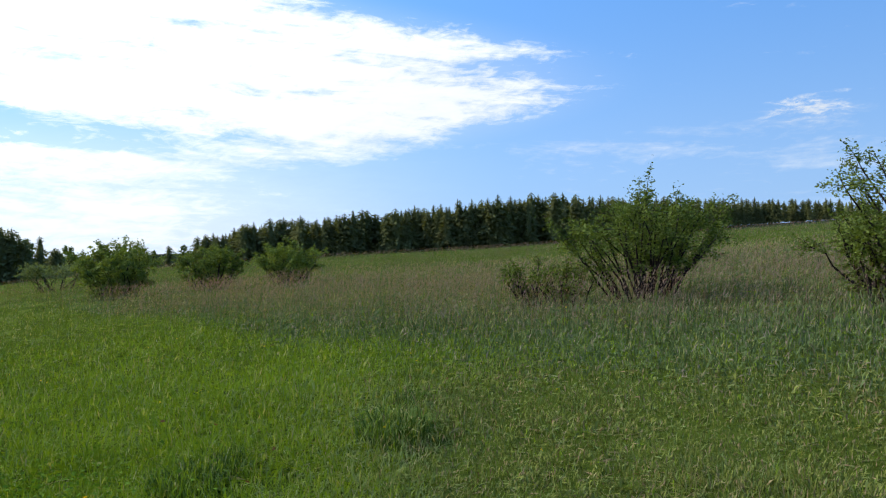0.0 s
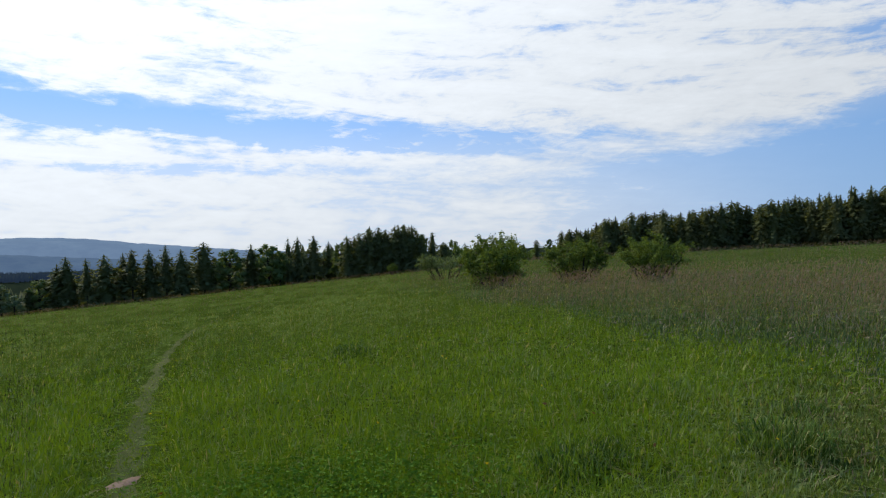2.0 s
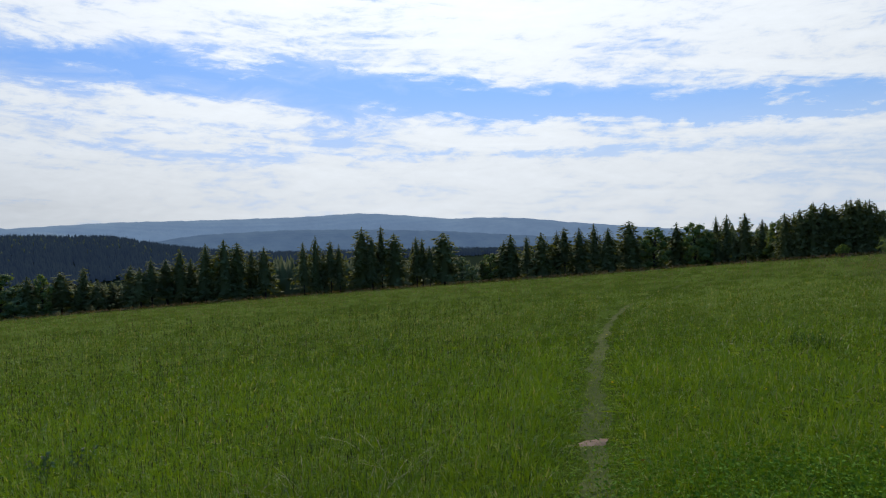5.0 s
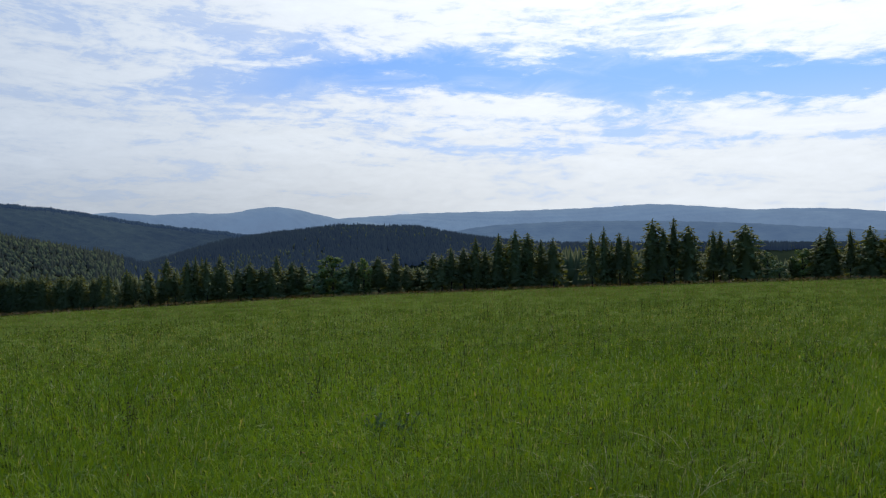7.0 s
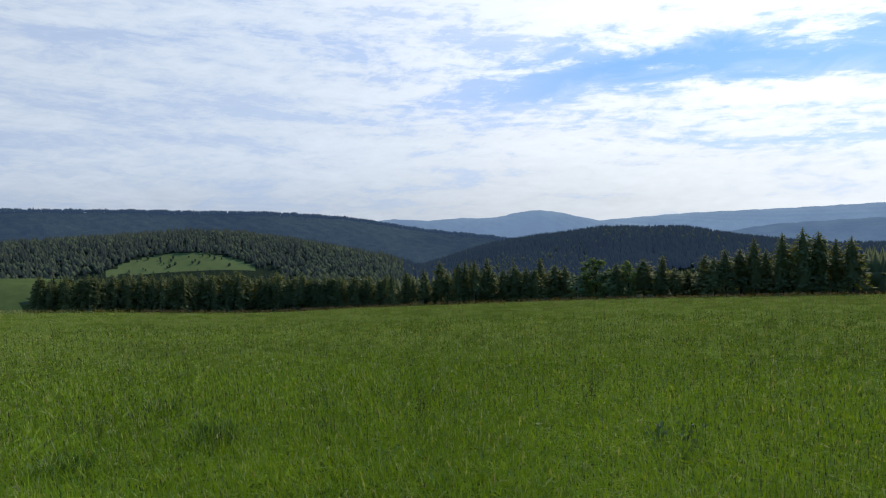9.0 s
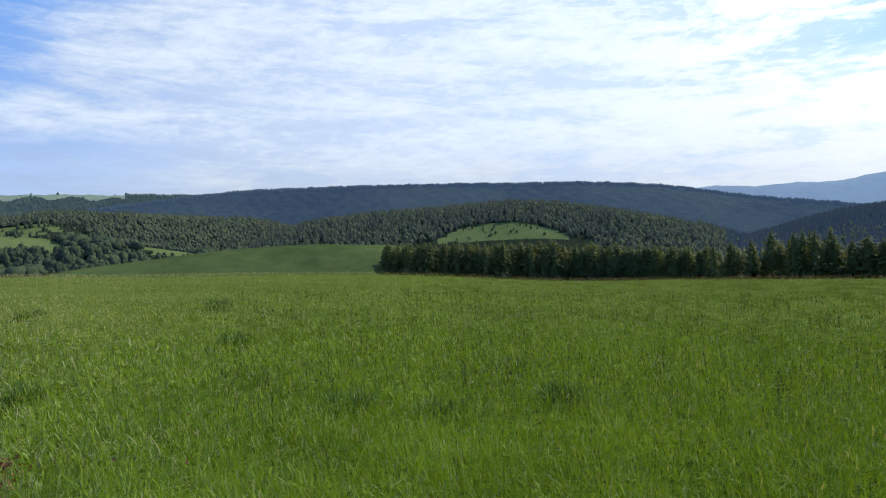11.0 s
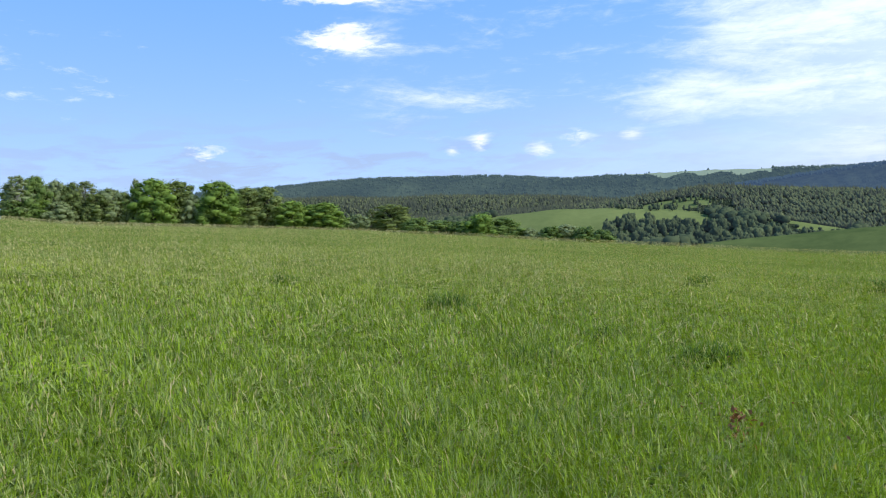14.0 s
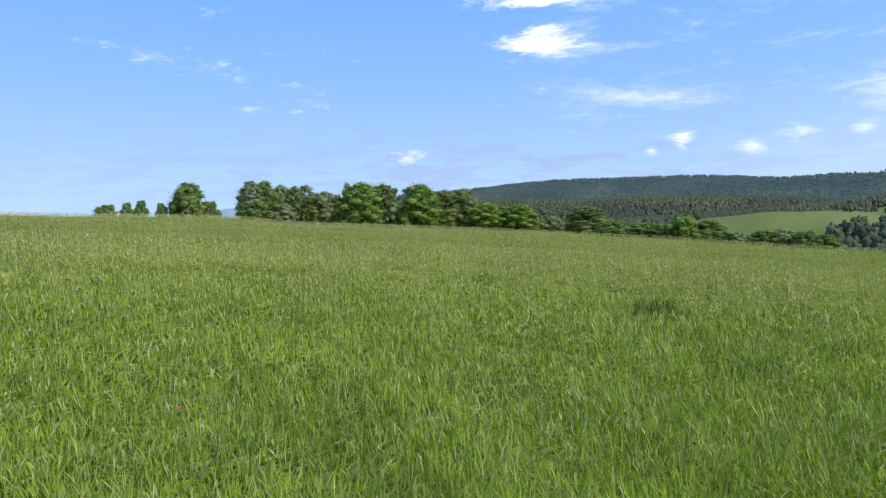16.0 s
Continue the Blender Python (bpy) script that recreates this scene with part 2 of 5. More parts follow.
def earthy(name, a, b, scale, rough=0.9, bump=0.3, air=0.0, haze_colour=(0.4, 0.55, 0.8), scale2=None):
    """Soil, turf or far woodland: two scales of variation and relief; emission imitates the haze in front of a distant
    backdrop.
    """
    m = bpy.data.materials.new(name)
    m.use_nodes = True
    nt = m.node_tree
    ln = nt.links.new
    p = nt.nodes["Principled BSDF"]
    geo = nt.nodes.new("ShaderNodeNewGeometry")
    n1 = nt.nodes.new("ShaderNodeTexNoise")
    n1.inputs["Scale"].default_value, n1.inputs["Detail"].default_value, n1.inputs["Roughness"].default_value = scale, 8, 0.65
    n2 = nt.nodes.new("ShaderNodeTexNoise")
    n2.inputs["Scale"].default_value, n2.inputs["Detail"].default_value = scale2 or scale * 0.07, 4
    for n in (n1, n2):
        ln(geo.outputs["Position"], n.inputs["Vector"])
    f = math_node(nt, "ADD", math_node(nt, "MULTIPLY", ramp(nt, n1.outputs["Fac"], 0.3, 0.7), 0.5), math_node(nt, "MULTIPLY", ramp(nt, n2.outputs["Fac"], 0.35, 0.65), 0.5))
    mix = nt.nodes.new("ShaderNodeMix")
    mix.data_type = "RGBA"
    mix.inputs[6].default_value, mix.inputs[7].default_value = (*a, 1), (*b, 1)
    ln(f, mix.inputs[0])
    ln(mix.outputs[2], p.inputs["Base Color"])
    p.inputs["Roughness"].default_value = rough
    p.inputs["Specular IOR Level"].default_value = 0.0
    bm = nt.nodes.new("ShaderNodeBump")
    bm.inputs["Strength"].default_value = bump
    bm.inputs["Distance"].default_value = 0.3 / scale
    ln(n1.outputs["Fac"], bm.inputs["Height"])
    ln(bm.outputs[0], p.inputs["Normal"])
    # haze imitated as emission, for the distant backdrops only
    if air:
        p.inputs["Emission Color"].default_value = (*haze_colour, 1)
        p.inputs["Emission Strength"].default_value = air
    return m


GRASS = leafy("grass_blades", (0.070, 0.124, 0.011), (0.245, 0.350, 0.031), 0.28, 0.6, 0.8, 0.45, (0.40, 0.40, 0.16), 0.05, 0.03)
GRASS_FAR = leafy("grass_sward", (0.098, 0.140, 0.014), (0.225, 0.292, 0.028), 0.08, 0.75, 0.30, 0.22, (0.40, 0.38, 0.20), 0.04, 0.02)
DRY_FAR = leafy("pale_sward", (0.185, 0.212, 0.074), (0.285, 0.318, 0.115), 0.28, 0.75, 0.3, 0.22, (0.44, 0.40, 0.24), 0.06, 0.02)
SHORT = leafy("cropped_turf", (0.062, 0.076, 0.020), (0.235, 0.262, 0.06), 0.08, 0.75, 0.9, 0.78, (0.32, 0.22, 0.13), 0.16, 0.02)
TALL = leafy("tall_bluish_grass", (0.045, 0.075, 0.024), (0.16, 0.215, 0.085), 0.10, 0.75, 0.6, 0.6, (0.34, 0.26, 0.20), 0.12, 0.02)
# dry grass; in the east it also carries the paleness of front light
DRY = leafy("dry_frontlit_grass", (0.10, 0.15, 0.045), (0.285, 0.345, 0.115), 0.24, 0.65, 0.8, 0.72, (0.38, 0.31, 0.17), 0.12, 0.04)
SEED = leafy("seed_heads", (0.24, 0.21, 0.11), (0.44, 0.40, 0.22), 0.35, 0.7, 0.3, 0.7)
PALE_SEED = leafy("purplish_seed_heads", (0.15, 0.09, 0.085), (0.34, 0.235, 0.205), 0.3, 0.7, 0.3, 0.7)
FOXTAIL = leafy("foxtail_spikes", (0.030, 0.038, 0.020), (0.085, 0.078, 0.040), 0.1, 0.8, 0.8, 0.7)
# deep green sedge, with the shade of pockets in the grass mixed in
TUSSOCK = leafy("shaded_sedge_blades", (0.026, 0.06, 0.010), (0.12, 0.20, 0.034), 0.13, 0.6, 0.35, 0.75, (0.42, 0.40, 0.17), 0.04, 0.05)
CLOVER = leafy("clover_leaves", (0.045, 0.105, 0.010), (0.15, 0.26, 0.026), 0.2, 0.7, 1.5, 0.5, gloss=0.03)
WEED = leafy("dry_dock", (0.12, 0.06, 0.035), (0.22, 0.11, 0.06), 0.2, 0.7, 2.0, 0.6)
FLOWER = leafy("yellow_petals", (0.75, 0.45, 0.02), (0.9, 0.62, 0.04), 0.2, 0.5, 2.0, 0.6)
BUSH = leafy("bush_leaves", (0.045, 0.078, 0.018), (0.225, 0.285, 0.065), 0.26, 0.5, 2.2, 0.5)
NEEDLE = leafy("spruce_needles", (0.102, 0.114, 0.048), (0.166, 0.178, 0.068), 0.28, 0.65, 0.15, 0.45)
LARCH = leafy("larch_needles", (0.100, 0.110, 0.048), (0.168, 0.176, 0.070), 0.30, 0.65, 0.2, 0.45)
LEAF = leafy("broad_leaves", (0.060, 0.105, 0.028), (0.150, 0.215, 0.060), 0.3, 0.55, 0.25, 0.3)
EDGE_LEAF = leafy("edge_leaves", (0.085, 0.122, 0.042), (0.19, 0.24, 0.082), 0.4, 0.55, 0.25, 0.4)
MAPLE_LEAF = leafy("maple_leaves", (0.070, 0.130, 0.026), (0.185, 0.270, 0.056), 0.32, 0.55, 0.25, 0.3)
LEAF_PALE = leafy("pale_leaves", (0.10, 0.14, 0.06), (0.215, 0.26, 0.13), 0.32, 0.55, 0.3, 0.35)
# haze painted in: bluish base on far_conifer, blue emission on the four after it
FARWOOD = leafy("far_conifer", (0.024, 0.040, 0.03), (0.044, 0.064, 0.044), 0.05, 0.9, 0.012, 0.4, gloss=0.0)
HILLWOOD = leafy("distant_conifer", (0.028, 0.035, 0.020), (0.050, 0.057, 0.030), 0.05, 0.9, 0.012, 0.4, gloss=0.0, air=0.034, haze_colour=(0.45, 0.56, 0.80))
VALEWOOD = leafy("hazy_conifer", (0.012, 0.018, 0.014), (0.024, 0.032, 0.022), 0.05, 0.9, 0.012, 0.35, gloss=0.0, air=0.075, haze_colour=(0.26, 0.43, 0.86))
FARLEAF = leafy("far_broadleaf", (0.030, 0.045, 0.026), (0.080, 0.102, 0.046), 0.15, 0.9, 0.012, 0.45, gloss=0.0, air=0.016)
HILLLEAF = leafy("distant_broadleaf", (0.045, 0.060, 0.028), (0.100, 0.115, 0.048), 0.1, 0.9, 0.012, 0.4, gloss=0.0, air=0.032, haze_colour=(0.45, 0.56, 0.80))
BARK = earthy("bark", (0.020, 0.016, 0.014), (0.070, 0.055, 0.046), 6.0)
PALE_BARK = earthy("birch_bark", (0.30, 0.28, 0.25), (0.62, 0.60, 0.56), 3.0)
# turf's dark tone stands for shade between blades; meadow_sward leaves it out
TURF = earthy("turf", (0.036, 0.055, 0.008), (0.076, 0.105, 0.014), 2.5, scale2=0.12)
SWARD = earthy("meadow_sward", (0.060, 0.088, 0.014), (0.112, 0.144, 0.028), 1.6, bump=0.4, scale2=0.10)
PASTURE = earthy("pasture", (0.096, 0.122, 0.042), (0.13, 0.158, 0.056), 0.12, bump=0.15, scale2=0.012)
CROP = earthy("green_crop", (0.042, 0.064, 0.022), (0.092, 0.118, 0.038), 0.1, bump=0.15, scale2=0.015)
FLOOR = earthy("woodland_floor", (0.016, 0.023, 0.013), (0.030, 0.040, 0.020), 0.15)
SOIL = earthy("bare_soil", (0.20, 0.13, 0.085), (0.38, 0.27, 0.19), 7.0, bump=0.6)
PATHSOIL = earthy("trodden_turf", (0.055, 0.074, 0.020), (0.140, 0.140, 0.056), 9.0, bump=0.5)
PLASTER = earthy("house_plaster", (0.6, 0.57, 0.5), (0.75, 0.72, 0.66), 0.8)
GLASS = earthy("window_glass", (0.03, 0.04, 0.05), (0.05, 0.06, 0.07), 1.0, rough=0.1)
ROOF = earthy("roof_tiles", (0.22, 0.09, 0.06), (0.34, 0.16, 0.10), 1.5)


# ---- lie of the land ----
def smooth(v, a, b):
    t = np.clip((np.asarray(v, float) - a) / (b - a), 0, 1)
    return t * t * (3 - 2 * t)


def polar(x, y):
    az = np.degrees(np.arctan2(-np.asarray(x, float), np.asarray(y, float)))
    return np.hypot(x, y), np.where(az < -120, az + 360, az)


def at(az, r):
    a = np.radians(az)
    return -np.sin(a) * r, np.cos(a) * r


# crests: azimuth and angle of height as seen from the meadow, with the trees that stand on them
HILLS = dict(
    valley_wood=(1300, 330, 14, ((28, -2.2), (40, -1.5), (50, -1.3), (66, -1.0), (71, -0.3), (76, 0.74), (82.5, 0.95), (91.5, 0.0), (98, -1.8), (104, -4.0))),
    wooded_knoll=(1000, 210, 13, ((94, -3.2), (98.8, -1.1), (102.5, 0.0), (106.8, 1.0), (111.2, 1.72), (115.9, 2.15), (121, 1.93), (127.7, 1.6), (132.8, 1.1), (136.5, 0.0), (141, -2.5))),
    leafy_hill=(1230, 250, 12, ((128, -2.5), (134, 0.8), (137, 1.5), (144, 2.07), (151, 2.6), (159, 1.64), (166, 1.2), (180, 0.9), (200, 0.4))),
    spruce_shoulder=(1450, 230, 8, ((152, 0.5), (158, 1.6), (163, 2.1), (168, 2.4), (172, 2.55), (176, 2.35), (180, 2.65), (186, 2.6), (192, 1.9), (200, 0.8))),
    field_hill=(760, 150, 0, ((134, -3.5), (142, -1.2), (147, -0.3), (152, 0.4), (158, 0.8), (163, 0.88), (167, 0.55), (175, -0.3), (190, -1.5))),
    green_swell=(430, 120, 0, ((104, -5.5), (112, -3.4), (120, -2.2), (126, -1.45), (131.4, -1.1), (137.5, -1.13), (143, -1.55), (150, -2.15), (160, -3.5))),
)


def relief(x, y, s, seed):
    return 0.5 * np.sin(x / s + seed) * np.cos(y / (s * 1.3) - seed * 2) + 0.3 * np.sin((x + 1.7 * y) / (s * 0.55) + seed * 3) + 0.2 * np.cos((2.1 * x - y) / (s * 0.31) + seed)


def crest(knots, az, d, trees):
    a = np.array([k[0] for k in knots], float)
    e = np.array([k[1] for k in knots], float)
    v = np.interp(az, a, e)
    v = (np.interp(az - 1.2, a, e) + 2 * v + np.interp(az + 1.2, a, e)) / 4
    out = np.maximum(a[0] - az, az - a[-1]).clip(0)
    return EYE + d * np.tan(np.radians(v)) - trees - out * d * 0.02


def land(x, y):
    r, az = polar(x, y)
    u = r * np.cos(np.radians(az - 80))
    up = np.minimum(u, 0)
    z = -0.0787 * np.maximum(u, 0) + 0.0787 * 130 * np.tanh(-up / 130)
    z = z - 4.4 * np.minimum(r / 150, 1.15) * smooth(az, 14, -30)
    z = z - 0.014 * np.maximum(r - 15, 0) * np.exp(-((az - 108) / 20) ** 2) * (1 - 0.25 * smooth(az, 112, 102)) * smooth(r, 900, 300)
    z = z - 0.010 * np.maximum(r - 10, 0) * smooth(az, 122, 150) * smooth(r, 900, 300)
    z = z + 1.9 * smooth(az, 199, 206) * smooth(r, 70, 235)
    edge = np.interp(az, [-60, 0, 15, 126, 132, 165, 185, 235], [190, 200, 172, 172, 135, 140, 240, 300])
    k = smooth(r, edge, 760)
    z = z * (1 - k) - 82 * k
    z = z + relief(x, y, 9.0, 1.3) * 0.10 * smooth(r, 6, 30) + relief(x, y, 55.0, 0.4) * smooth(r, 60, 300) * 0.5
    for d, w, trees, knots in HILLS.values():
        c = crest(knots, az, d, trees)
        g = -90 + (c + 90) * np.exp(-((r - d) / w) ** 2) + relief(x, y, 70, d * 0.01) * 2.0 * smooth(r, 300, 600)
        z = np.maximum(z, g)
    return z


def cover(x, y):
    """0 meadow, 1 pasture, 2 woodland."""
    r, az = polar(x, y)
    edge = np.interp(az, [-60, 0, 15, 126, 132, 165, 185, 235], [175, 185, 182, 180, 240, 260, 330, 330])
    c = np.where(r > edge, 2, 0)
    wig = relief(x, y, 40, 2.0)
    c = np.where((r > 190) & (r < 560) & (az > 124.5) & (az < 152 + wig), 3, c)
    c = np.where((r > 600) & (r < 800) & (az > 151 + wig) & (az < 170 + 3 * wig), 1, c)
    c = np.where(((az - 153.4) / 3.2) ** 2 + ((r - 1124) / 26) ** 2 < 1 + 0.35 * wig, 1, c)
    c = np.where(((az - 143.4) / 2.3) ** 2 + ((r - 752) / 26) ** 2 < 1 + 0.3 * wig, 1, c)
    c = np.where((r > 705) & (r < 775) & (az > 150.4 + wig) & (az < 152.5 + wig), 1, c)
    c = np.where((r > 853 + 3 * wig) & (r < 898 + 3 * wig - 0.22 * np.abs(az - 116.5) ** 3), 1, c)
    return c


def height(az, r):
    x, y = at(az, r)
    return float(land(np.array([x]), np.array([y]))[0])


# ---- mesh helpers ----
def raw_mesh(name, verts, faces, n, materials, index=None):
    """A mesh from an array of vertices and an array of faces with n corners each."""
    me = bpy.data.meshes.new(name)
    me.vertices.add(len(verts))
    me.vertices.foreach_set("co", np.ascontiguousarray(verts, dtype=np.float32).ravel())
    f = np.ascontiguousarray(faces, dtype=np.int32).ravel()
    me.loops.add(len(f))
    me.loops.foreach_set("vertex_index", f)
    me.polygons.add(len(f) // n)
    me.polygons.foreach_set("loop_start", np.arange(0, len(f), n, dtype=np.int32))
    if index is not None:
        me.polygons.foreach_set("material_index", np.ascontiguousarray(index, dtype=np.int32))
    for m in materials:
        me.materials.append(m)
    me.update(calc_edges=True)
    return me


def part(name, me, parent, label=""):
    ob = new(name, me)
    ob.parent = parent
    if label:
        ob["label"] = label
    return ob


# ---- ground ----
def build_ground():
    azs = np.concatenate([np.arange(-62, 232, 0.84), np.arange(232, 298, 6.0)])
    rs = np.concatenate([[0.01], np.geomspace(0.6, 165, 70), np.linspace(172, 840, 40), np.arange(846, 906, 6.0), np.linspace(922, 1080, 10), np.arange(1092, 1156, 8.0), np.linspace(1172, 1700, 30), np.geomspace(1760, 4900, 14)])
    A, Rr = np.meshgrid(azs, rs)
    x, y = at(A.ravel(), Rr.ravel())
    z = land(x, y)
    verts = np.stack([x, y, z], 1)
    na, nr = len(azs), len(rs)
    i, j = np.meshgrid(np.arange(na), np.arange(nr - 1))
    i2 = (i + 1) % na
    q = np.stack([j * na + i, (j + 1) * na + i, (j + 1) * na + i2, j * na + i2], -1).reshape(-1, 4)
    mid = verts[q].mean(1)
    c = cover(mid[:, 0], mid[:, 1])
    # paler sward with distance; thinned towards the sun, putting backlit shade into the colour
    far, az = polar(mid[:, 0], mid[:, 1])
    paler_sward = np.random.default_rng(2).random(len(q)) < smooth(far, 5, 28) * smooth(az, 8, 26) * (0.5 + 0.6 * smooth(az, 100, 150))
    me = raw_mesh("ground", verts, q[:, ::-1], 4, (TURF, PASTURE, FLOOR, CROP, SWARD), np.where((c == 0) & paler_sward, 4, c))
    me.polygons.foreach_set("use_smooth", np.ones(len(q), dtype=bool))
    tagged(new("ground", me), "rolling green meadow and pasture ground falling to a wooded valley", "ground", kind="structure")


build_ground()

rng = np.random.default_rng(5)


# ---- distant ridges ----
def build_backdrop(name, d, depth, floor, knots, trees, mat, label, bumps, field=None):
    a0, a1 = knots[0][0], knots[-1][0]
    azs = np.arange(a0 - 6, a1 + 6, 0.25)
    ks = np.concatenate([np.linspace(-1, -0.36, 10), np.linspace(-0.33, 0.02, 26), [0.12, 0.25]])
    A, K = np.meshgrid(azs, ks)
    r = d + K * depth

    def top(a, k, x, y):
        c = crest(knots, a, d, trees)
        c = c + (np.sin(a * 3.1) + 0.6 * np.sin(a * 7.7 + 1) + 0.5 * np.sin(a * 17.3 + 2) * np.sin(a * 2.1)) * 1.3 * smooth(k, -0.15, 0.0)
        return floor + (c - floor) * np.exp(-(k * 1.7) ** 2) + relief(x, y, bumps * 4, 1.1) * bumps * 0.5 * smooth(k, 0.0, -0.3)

    x, y = at(A, r)
    verts = np.stack([x, y, top(A, K, x, y)], -1).reshape(-1, 3)
    na, nr = len(azs), len(ks)
    i, j = np.meshgrid(np.arange(na - 1), np.arange(nr - 1))
    q = np.stack([j * na + i, j * na + i + 1, (j + 1) * na + i + 1, (j + 1) * na + i], -1).reshape(-1, 4)

    def in_field(a, k):
        return (a > field[0]) & (a < field[1]) & (k > field[2] * np.clip((field[1] - a) / 4, 0, 1) * (1 + 0.2 * np.sin(a * 2.3))) & (k < 0.2) if field else np.zeros(np.shape(a), bool)

    index = in_field(A.ravel()[q[:, 0]], K.ravel()[q[:, 0]]).astype(np.int32)
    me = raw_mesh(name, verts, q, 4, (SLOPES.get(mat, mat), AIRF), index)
    tagged(new(name, me), label, "hills", kind="structure")
    if trees:
        n = int((a1 - a0 + 12) * (115 if mat is AIR4 else 80))
        a = rng.uniform(azs[0], azs[-1], n)
        k = -np.abs(rng.normal(0, 0.05, n)).clip(0, 0.95)
        k = np.where(rng.random(n) < (0.62 if mat is AIR4 else 0.0), -rng.uniform(0, 0.7, n), k)
        keep = ~in_field(a, k) | (rng.random(n) < 0.006)
        a, k = a[keep], k[keep]
        n = len(a)
        tx, ty = at(a, d + k * depth)
        tz = top(a, k, tx, ty)
        h = trees * rng.uniform(0.3, 0.9, n)
        w = h * rng.uniform(0.3, 0.6, n)
        ang = np.linspace(0, 2 * math.pi, 5, endpoint=False)
        v = np.zeros((n, 6, 3))
        v[:, :5, 0] = tx[:, None] + np.cos(ang) * w[:, None]
        v[:, :5, 1] = ty[:, None] + np.sin(ang) * w[:, None]
        v[:, :5, 2] = (tz + h * 0.1)[:, None]
        v[:, 5] = np.stack([tx, ty, tz + h], -1)
        t = np.array([[m, (m + 1) % 5, 5] for m in range(5)])
        f = (np.arange(n)[:, None, None] * 6 + t).reshape(-1, 3)
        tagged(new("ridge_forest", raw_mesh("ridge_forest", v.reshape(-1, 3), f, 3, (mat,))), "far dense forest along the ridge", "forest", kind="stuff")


# haze is painted into all these ridges as a blue glow
AIR1 = earthy("hazy_far_ridge", (0.01, 0.02, 0.02), (0.13, 0.145, 0.11), 0.006, air=0.50, haze_colour=(0.40, 0.60, 0.97), bump=0.3)
AIR2 = earthy("hazy_mid_ridge", (0.01, 0.018, 0.018), (0.085, 0.10, 0.075), 0.008, air=0.34, haze_colour=(0.31, 0.51, 0.92), bump=0.3)
AIR3 = earthy("dark_ridge_wood", (0.014, 0.024, 0.018), (0.030, 0.044, 0.030), 0.02, air=0.125, haze_colour=(0.24, 0.42, 0.92), bump=0.3)
AIR3S = earthy("dark_ridge_slope", (0.006, 0.011, 0.009), (0.040, 0.052, 0.032), 0.03, air=0.118, haze_colour=(0.25, 0.43, 0.90), bump=1.0)
AIR4 = earthy("green_ridge_wood", (0.022, 0.034, 0.020), (0.052, 0.068, 0.036), 0.03, air=0.065, haze_colour=(0.32, 0.55, 1.0), bump=0.3)
AIR4S = earthy("green_ridge_slope", (0.014, 0.022, 0.014), (0.052, 0.068, 0.036), 0.05, air=0.065, haze_colour=(0.32, 0.55, 1.0), bump=1.0)
AIRF = earthy("hilltop_field", (0.13, 0.165, 0.10), (0.165, 0.20, 0.12), 0.02, air=0.10, haze_colour=(0.5, 0.65, 0.9), bump=0.1)
# slope twins reach darker tones, standing for the shaded sides of their trees
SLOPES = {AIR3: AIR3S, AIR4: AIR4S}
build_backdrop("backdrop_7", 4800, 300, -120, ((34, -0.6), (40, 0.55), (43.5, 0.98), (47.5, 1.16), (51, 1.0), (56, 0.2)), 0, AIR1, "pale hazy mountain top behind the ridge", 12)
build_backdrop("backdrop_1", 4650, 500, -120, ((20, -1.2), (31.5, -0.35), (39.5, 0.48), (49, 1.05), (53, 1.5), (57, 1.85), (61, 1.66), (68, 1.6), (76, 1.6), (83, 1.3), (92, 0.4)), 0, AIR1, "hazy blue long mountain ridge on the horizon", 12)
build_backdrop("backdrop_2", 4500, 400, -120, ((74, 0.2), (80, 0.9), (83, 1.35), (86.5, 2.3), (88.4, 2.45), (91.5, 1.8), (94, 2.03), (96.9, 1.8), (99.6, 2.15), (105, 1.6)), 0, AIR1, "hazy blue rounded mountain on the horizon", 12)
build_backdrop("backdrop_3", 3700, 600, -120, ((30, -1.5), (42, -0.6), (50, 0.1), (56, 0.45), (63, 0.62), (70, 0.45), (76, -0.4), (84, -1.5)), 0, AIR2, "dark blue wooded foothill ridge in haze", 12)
build_backdrop("backdrop_4", 2500, 800, -110, ((84, -0.9), (90, 0.34), (97.7, 1.4), (102, 2.3), (105, 2.72), (110, 3.17), (115, 3.3), (120, 3.5), (128, 3.66), (137, 3.62), (142, 3.2), (150, 2.3)), 14, AIR3, "dark forested ridge in blue haze", 14)
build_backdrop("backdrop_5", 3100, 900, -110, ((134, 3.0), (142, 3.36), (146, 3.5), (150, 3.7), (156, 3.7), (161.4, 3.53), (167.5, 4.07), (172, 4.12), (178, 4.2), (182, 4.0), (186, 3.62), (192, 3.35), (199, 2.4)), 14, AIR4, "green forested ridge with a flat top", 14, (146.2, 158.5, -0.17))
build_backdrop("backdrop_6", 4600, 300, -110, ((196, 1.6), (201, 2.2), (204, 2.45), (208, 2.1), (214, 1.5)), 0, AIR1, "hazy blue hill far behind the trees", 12)


